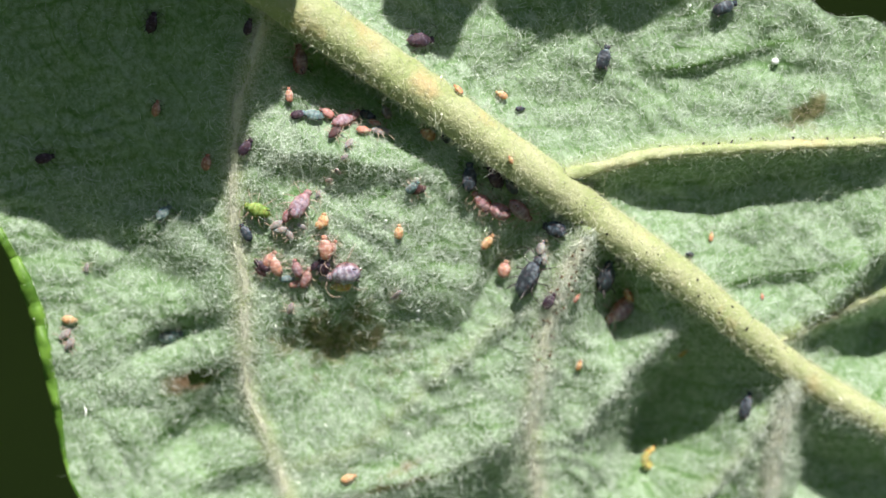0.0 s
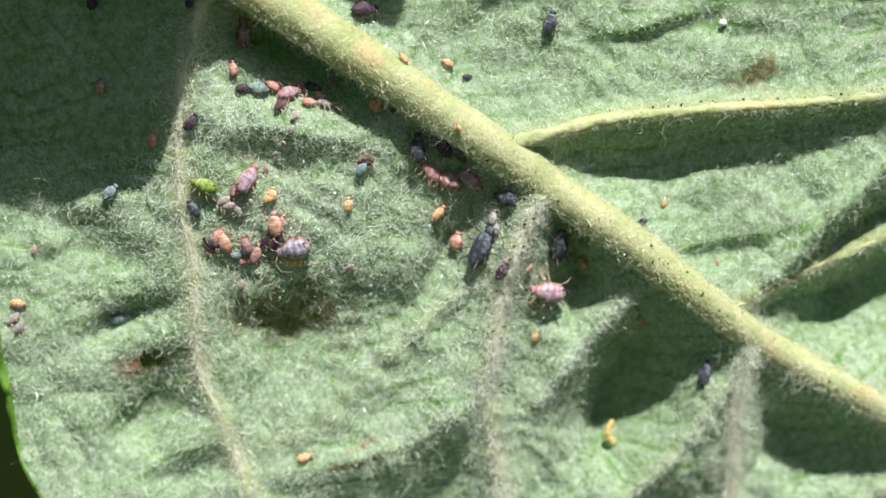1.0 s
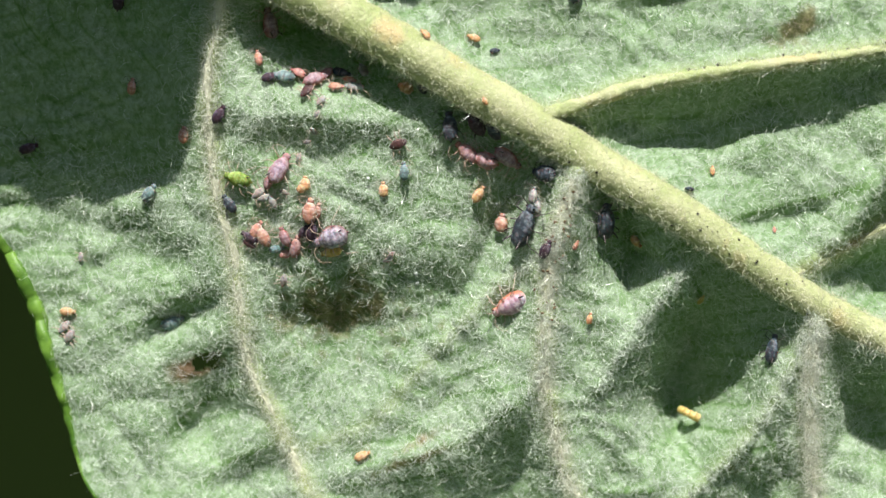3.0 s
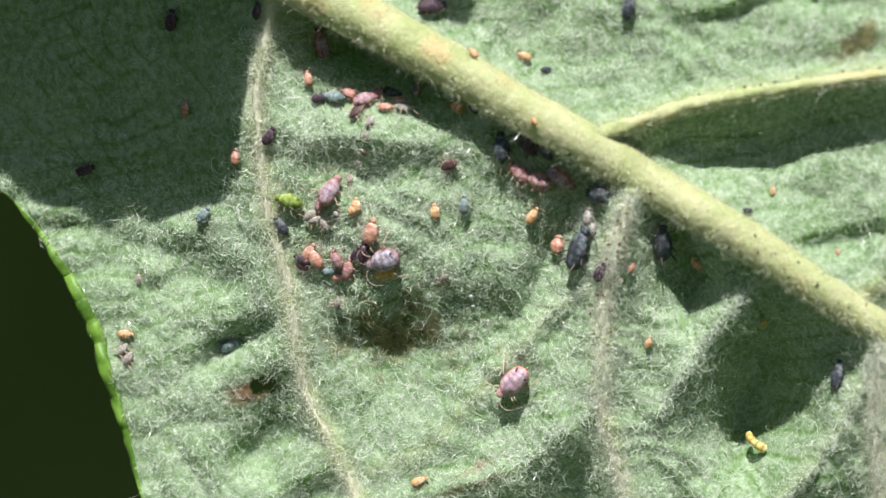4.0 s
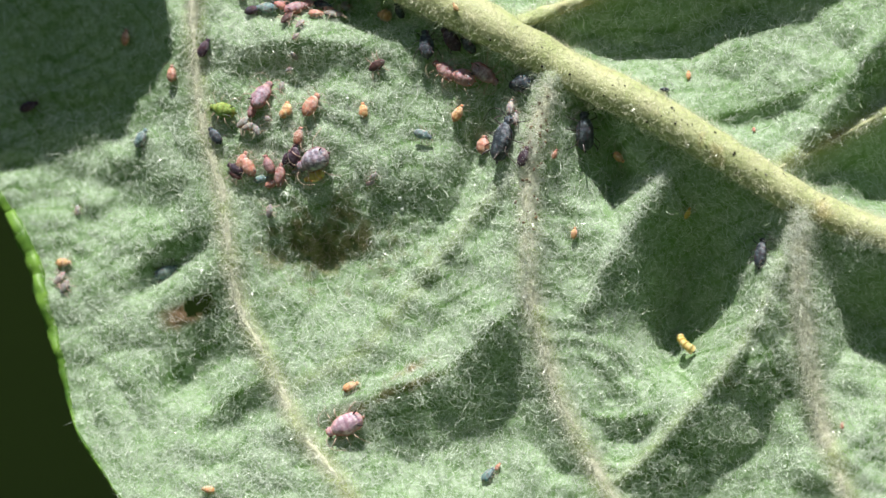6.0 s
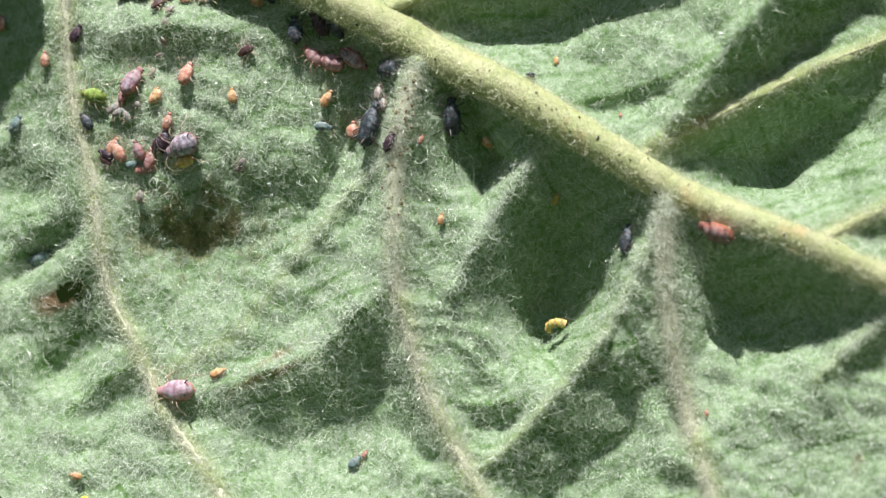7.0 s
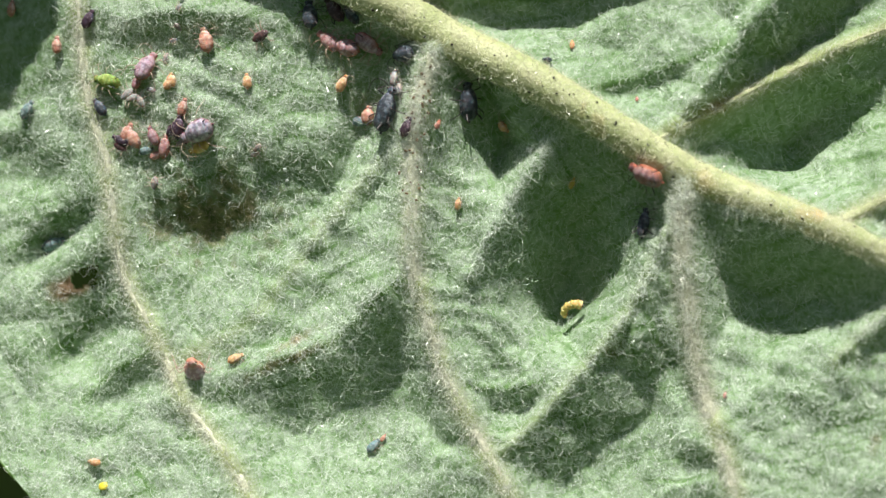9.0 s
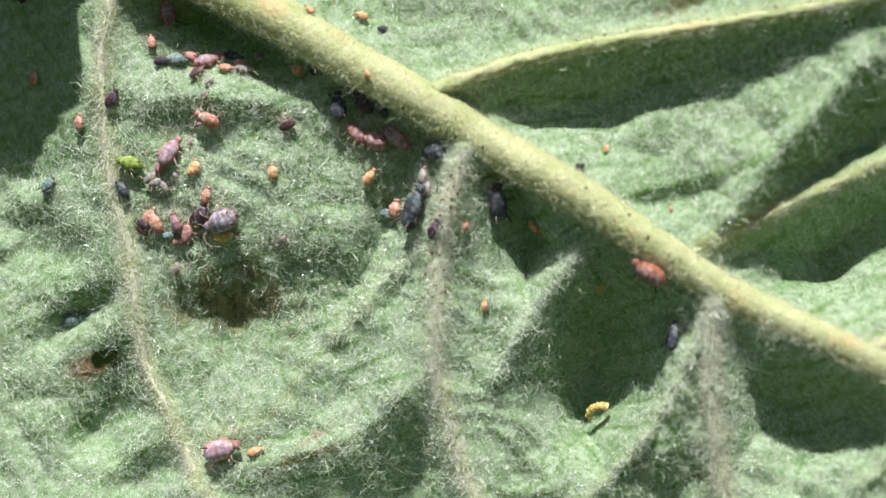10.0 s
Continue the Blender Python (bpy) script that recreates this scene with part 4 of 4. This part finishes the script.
insect("tiny orange nymph on the midrib", -0.23, 10.5, 0.55, 120, "orange", "pale", base=on_midrib, small=True, group="aphids on the leaf")
insect("small orange nymph on the midrib", -2.53, 13.64, 0.75, 100, "orange", "pale", base=on_midrib, small=True, group="aphids on the leaf")
insect("small orange nymph beside the midrib", -0.71, 13.06, 0.8, 160, "orange", "pale", small=True, group="aphids on the leaf")
insect("tiny black nymph beside the midrib", 0.23, 12.52, 0.6, 10, "dark", "dark", small=True, group="aphids on the leaf")
insect("tiny black insect with long legs", 8.94, 6.65, 0.5, 180, "dark", "dark", limb=1.6, horns=False, group="aphids on the leaf")
insect("tiny orange nymph on the pale leaf", 10.04, 7.46, 0.55, 90, "orange", "pale", small=True, group="aphids on the leaf")
insect("tiny reddish nymph on the pale leaf", 12.85, 4.87, 0.4, 90, "salmon", "dark", small=True, group="aphids on the leaf")
insect("slate aphid on the upper blade", 3.77, 15.32, 1.4, 80, "dark", "dark", group="aphids on the leaf")
insect("dark aphid in a fold of the leaf", 8.88, 18.28, 1.4, 30, "dark", "dark", group="aphids on the leaf")
insect("dark purple aphid in the shaded leaf", -4.73, 15.09, 1.5, 10, "purple", "dark", group="aphids on the leaf")
insect("dusty mauve aphid by the midrib", -9.98, 13.4, 1.7, 100, "mauve", "pale", group="aphids on the leaf")
insect("salmon nymph behind the colony", -10.19, 11.93, 0.9, 100, "salmon", "pale", small=True, group="aphids on the leaf")
insect("dark reddish aphid on the shaded bowl of the leaf", -16.51, 14.36, 1.2, 80, "purple", "dark", group="aphids on the leaf")
insect("reddish nymph on the shaded bowl of the leaf", -15.85, 10.46, 1.0, 80, "salmon", "dark", small=True, group="aphids on the leaf")
insect("dark red aphid on the shaded bowl of the leaf", -20.67, 7.49, 1.1, 20, "purple", "dark", group="aphids on the leaf")
insect("small dark aphid on the shaded bowl of the leaf", -12.23, 14.88, 1.0, 80, "purple", "dark", small=True, group="aphids on the leaf")
insect("small blue-green nymph with a red tip", 0.87, -10.02, 1.0, 50, "teal", "pale", small=True, group="aphids on the leaf")
insect("tiny reddish nymph on the pale leaf", 1.29, -9.64, 0.5, 60, "salmon", "dark", small=True, group="aphids on the leaf")
insect("pale orange nymph on the leaf", -11.71, -10.59, 0.8, 170, "orange", "pale", small=True, group="aphids on the leaf")
insect("dark aphid at the midrib", 25.04, -2.55, 1.3, 10, "purple", "dark", group="aphids on the leaf")
insect("tiny red mite-like nymph on the leaf", 16.47, -8.07, 0.4, 90, "salmon", "pale", small=True, group="aphids on the leaf")
insect("amber nymph in woolly hair", 9.88, 1.62, 0.8, 80, "amber", "pale", small=True, fat=0.4, group="aphids on the leaf")
insect("salmon aphid wedged in the crowded colony", -10.14, 4.28, 1.1, 60, "salmon", "pale", group="aphids on the leaf")
insect("mauve aphid wedged in the crowded colony", -8.86, 4.05, 1.1, 110, "mauve", "pale", group="aphids on the leaf")
insect("small purple aphid in the crowded colony", -8.01, 4.31, 0.9, 60, "purple", "dark", small=True, group="aphids on the leaf")
insect("small pink nymph in the crowded colony", -8.76, 3.23, 0.9, 20, "pink", "pale", small=True, group="aphids on the leaf")
insect("salmon nymph in the crowded colony", -7.42, 5.23, 1.1, 70, "salmon", "pale", small=True, group="aphids on the leaf")
insect("mauve nymph in the crowded colony", -9.58, 6.5, 1.0, 70, "mauve", "pale", small=True, group="aphids on the leaf")
insect("dark nymph on the colony's crest", -9.64, 11.07, 1.0, 20, "purple", "dark", small=True, group="aphids on the leaf")
insect("pink nymph on the colony's crest", -8.37, 11.24, 1.0, 150, "pink", "pale", small=True, group="aphids on the leaf")
insect("mauve nymph on the colony's crest", -7.17, 11.19, 1.1, 60, "mauve", "pale", small=True, group="aphids on the leaf")
insect("salmon nymph on the colony's crest", -6.16, 10.94, 0.8, 10, "salmon", "pale", small=True, group="aphids on the leaf")
insect("dark nymph in the shade of the midrib", 0.37, 9.16, 1.2, 120, "dark", "dark", small=True, group="aphids on the leaf")
insect("pale nymph beside the vein", 2.47, 5.72, 0.9, 90, "husk", "pale", small=True, group="aphids on the leaf")
husk("pale cast skin in the colony", -10.05, 5.95, 0.9, 40, "husk")
husk("pale cast skin in the colony", -9.4, 5.6, 0.8, 120, "husk")
husk("brown cast skin below the colony", -10.46, 3.62, 0.8, -30, "brown")
husk("pale cast skin in the colony", -7.51, 3.71, 0.8, 20, "husk")
husk("grey cast skin on the colony's slope", -8.27, 7.57, 0.55, 60, "husk")
husk("grey cast skin on the colony's slope", -7.89, 8.32, 0.5, 20, "husk")
husk("grey cast skin on the colony's slope", -7.32, 10.12, 0.7, 60, "husk")
husk("brown spidery cast skin on woolly hair", -3.84, 8.38, 1.1, 28, "brown")
husk("whitish cast skin near the margin", -18.73, -1.09, 0.9, 60, "husk")
husk("white cast skin in leaf hair", -18.31, 2.5, 0.6, 90, "husk")
husk("white cast skin in leaf hair", -4.13, 3.38, 0.6, 50, "husk")
husk("pinkish cast skin below the colony", -8.92, 2.0, 0.8, 80, "husk")
husk("grey cast skin on the colony's slope", -7.47, 9.61, 0.5, 40, "husk")
husk("grey cast skin on the colony's slope", -7.6, 8.94, 0.6, 110, "husk")
husk("pale cast skin in the colony", -9.79, 5.75, 0.8, 20, "husk")
husk("pale cast skin in the colony", -8.88, 6.06, 0.6, 160, "husk")
husk("pale cast skin on the colony's crest", -5.95, 10.62, 1.1, 20, "husk")
husk("brown cast skin on the colony's crest", -7.95, 10.5, 1.0, 60, "brown")
husk("white cast skin in leaf hair", -4.27, 3.13, 0.6, 20, "husk")
husk("whitish cast skin near the margin", -19.0, -0.72, 0.9, 50, "husk")
droplet(11.64, 16.01, 0.34, "sparkle")
droplet(2.65, -2.23, 0.2, "sparkle")
droplet(-2.91, 2.03, 0.16, "sparkle")
droplet(-2.98, 2.5, 0.16, "sparkle")
droplet(-2.97, 2.44, 0.14, "sparkle")
droplet(-5.21, 6.8, 0.14, "sparkle")
droplet(-11.28, -11.67, 0.42, "yellow")
droplet(18.97, -9.06, 0.12, "sparkle")

# ---- insects that walk about: seconds, u, v, heading, and how far it rears ----
ROSY_PATH = [
    (0, 6.42, 3.27, 205, 0),
    (1, 5.04, 2.93, 172, 0),
    (1.5, 4.4, 2.78, 165, 0),
    (2, 2.95, 3.24, 185, 0),
    (2.2, 2.38, 2.86, 205, 0),
    (3.3, 0.48, 0.81, 215, 0),
    (3.5, -0.24, 0.34, 215, 0),
    (4, -1.09, -1.36, 225, 0),
    (4.5, -2.11, -3.35, 240, 0),
    (5, -3.21, -6.2, 245, 0),
    (5.5, -4.58, -7.34, 215, 0),
    (5.7, -5.04, -7.94, 208, 0),
    (6.8, -6.58, -6.85, 181, 0),
    (7, -7.02, -6.87, 180, 0),
    (7.5, -7.38, -6.65, 178, 0),
    (8, -7.33, -6.39, 150, 15),
    (8.5, -7.19, -6.2, 120, 35),
    (9, -7.14, -5.99, 92, 65),
    (9.5, -7.13, -6.08, 42, 35),
    (10, -6.66, -5.9, 20, 8),
]
RIB_PATH = [
    (0, 26.5, -5, 150),
    (5, 23, -3, 150),
    (6.8, 17.01, -0.84, 155),
    (7, 16.87, -0.66, 165),
    (7.5, 16.57, 0.16, 165),
    (8, 15.41, 0.74, 175),
    (8.5, 14.31, 1.35, 175),
    (9, 13.37, 1.7, 165),
    (9.5, 12.79, 1.84, 160),
    (10, 12.07, 2.14, 158),
]
SALMON_PATH = [
    (0, -7.69, 5.26, 100),
    (1, -7.65, 5.19, 100),
    (2, -7.98, 5.26, 95),
    (3.5, -7.43, 5.34, 80),
    (4.5, -7.04, 5.58, 75),
    (5.5, -6.89, 6.18, 50),
    (7, -6.46, 7.17, 80),
    (7.5, -6.3, 7.41, 85),
    (8.5, -6.1, 7.89, 90),
    (10, -7.35, 8.76, 150),
]
TEAL_PATH = [
    (0, -4.09, 8.55, 60),
    (1, -3.97, 8, 60),
    (2, -3.74, 7.62, 80),
    (3.5, -3.52, 6.88, 95),
    (4.5, -2.99, 6.27, 75),
    (5.5, -2.37, 5.4, -20),
    (7, -0.55, 4.92, -5),
    (7.5, 0.06, 4.76, -5),
    (9, 0.47, 4.57, -10),
    (10, 0.47, 4.57, -10),
]

rosy = insect("rosy pink waxy aphid walking over the leaf", ROSY_PATH[0][1], ROSY_PATH[0][2], 2.1, 200, "walker", "pale", fat=0.56, limb=0.8, group="aphids on the leaf")
ribber = insect("reddish brown aphid with dark legs on the midrib", RIB_PATH[0][1], RIB_PATH[0][2], 1.95, 160, "russet", "dark", fat=0.60, limb=1.2, base=on_midrib, group="aphids on the leaf")
salmon = insect("salmon red aphid climbing the colony's slope", SALMON_PATH[0][1], SALMON_PATH[0][2], 1.4, 90, "salmon", "pale", fat=0.55, group="aphids on the leaf")
teal = insect("blue-green nymph crawling over woolly hair", TEAL_PATH[0][1], TEAL_PATH[0][2], 1.1, 60, "teal", "pale", small=True, fat=0.5, group="aphids on the leaf")


def grub(u, v):
    """A translucent ringed larva bent like a C."""
    ob = tagged(new("larva"), "small translucent amber larva curled in the leaf hollow", "larva")
    th = np.radians(np.linspace(-70, 75, 9))
    me = rod("body", np.stack([0.55 * np.sin(th), 0 * th, 0.55 * np.cos(th) - 0.2], 1), 0.21, 0.11, INSECT["amber"], 12, 0.04)
    part("body", me, ob)
    part("head", ball("head", 0.24, 0.2, 0.2, LIMB["dark"], 8, 10), ob, "dark head").location = Vector((-0.53, 0, 0.0)) * MM
    for k in range(5):
        a = radians(-50 + 25 * k)
        seg = part("ring", ball("ring", 0.12, 0.46 - 0.03 * k, 0.46 - 0.03 * k, INSECT["amber"], 8, 14), ob)
        seg.matrix_local = pose(0.55 * math.sin(a) * MM, 0, (0.55 * math.cos(a) - 0.2) * MM, 0, math.degrees(a), 0)
    ob.matrix_world = stance(u, v, 0, 0.3)
    return ob


LARVA_AT = (10.12, -4.28)
larva = grub(*LARVA_AT)


# ---- black specks ----
def speck(u, v, size, base, r):
    s = ball("speck", size, size * r.uniform(0.6, 1), size * 0.8, SPECK, 6, 7)
    ob = tagged(new("speck", s), "tiny black speck of soot on the vein", "speck", "specks on the veins")
    ob.matrix_world = stance(u, v, r.uniform(0, 360), size * 0.15, base)


r = random.Random(3)
for k in range(52):
    i = int(len(RIB_C) * r.triangular(0.48, 0.96, 0.64))
    c, d = RIB_C[i], RIB_D[i]
    s = r.uniform(-0.8, 0.85) * float(midrib_radius(i / len(RIB_C)))
    speck(c[0] - d[2] * s, c[2] + d[0] * s, r.choice((0.05, 0.06, 0.08, 0.12)), on_midrib, r)
vein = smooth_line(UPPER["one"], 0.1)
for k in range(45):
    p = vein[int(len(vein) * r.uniform(0.18, 0.95))]
    speck(p[0] + r.gauss(0, 0.05), p[1] + 0.28 + r.gauss(0, 0.06), r.choice((0.07, 0.1, 0.14)), None, r)
crumb_mat = plain_material("brown crumb", (0.10, 0.06, 0.03), (0.34, 0.24, 0.12), 4000, 0.7)
top = smooth_line(VEINS["two"], 0.1)
for k in range(46):
    p = top[int(len(top) * r.triangular(0.02, 0.32, 0.12))]
    size = r.uniform(0.07, 0.2)
    crumb = tagged(new("crumb", ball("crumb", size, size * 0.7, size * 0.6, crumb_mat, 6, 7, seed=k)), "brown crumb of dirt caught in vein hair", "crumb", "crumbs on the vein")
    crumb.matrix_world = stance(p[0] + r.gauss(0, 0.22), p[1] + r.gauss(0, 0.1), r.uniform(0, 360), 0.2)


def stride(ob, rows, reach):
    """Swings the legs while the insect walks."""
    legs = [c for c in ob.children if c.name.startswith("leg")]
    for k, leg in enumerate(legs):
        x = (0.26, 0.10, -0.06)[k % 3]
        out = []
        for step in range(0, 41):
            t = step * 0.25
            go = sum(math.hypot(b[1] - a[1], b[2] - a[2]) * min(1, max(0, (t - a[0]) / (b[0] - a[0]))) for a, b in zip(rows, rows[1:]))
            out.append((t, pose(x * 0.002, 0, 0) @ pose(0, 0, 0, 0, 0, reach * math.sin(go * 4.0 + (k % 2 + k // 3) * math.pi)) @ pose(-x * 0.002, 0, 0)))
        walk(leg, out)


def motions():
    hub = Vector((-21, 0, 5)) * MM
    walk(shade_leaf, [(t, Matrix.Translation(hub + TO_SUN * 21 * MM + Vector((du, 0, dv)) * MM) @ pose(0, 0, 0, 0, -turn, 0) @ Matrix.Translation(-hub)) for t, du, dv, turn in SWAY])
    walk(rosy, [(t, stance(u, v, a, 0.15, None, tip)) for t, u, v, a, tip in ROSY_PATH])
    walk(ribber, [(t, stance(u, v, a, 0.12, on_midrib)) for t, u, v, a in RIB_PATH])
    walk(salmon, [(t, stance(u, v, a, 0.15)) for t, u, v, a in SALMON_PATH])
    walk(teal, [(t, stance(u, v, a, 0.12)) for t, u, v, a in TEAL_PATH])
    stride(rosy, ROSY_PATH, 16)
    stride(ribber, RIB_PATH, 14)
    turns = [(0, 60, 70), (1, 95, 75), (2.2, 100, 70), (3.5, 170, 20), (4.5, 110, 70), (5.5, 120, 60), (7, 165, 15), (7.5, 160, 10), (9, 175, 10), (10, 180, 10)]
    walk(larva, [(t, stance(*LARVA_AT, a, 0.5, None, tip * 0.5)) for t, a, tip in turns])


motions()
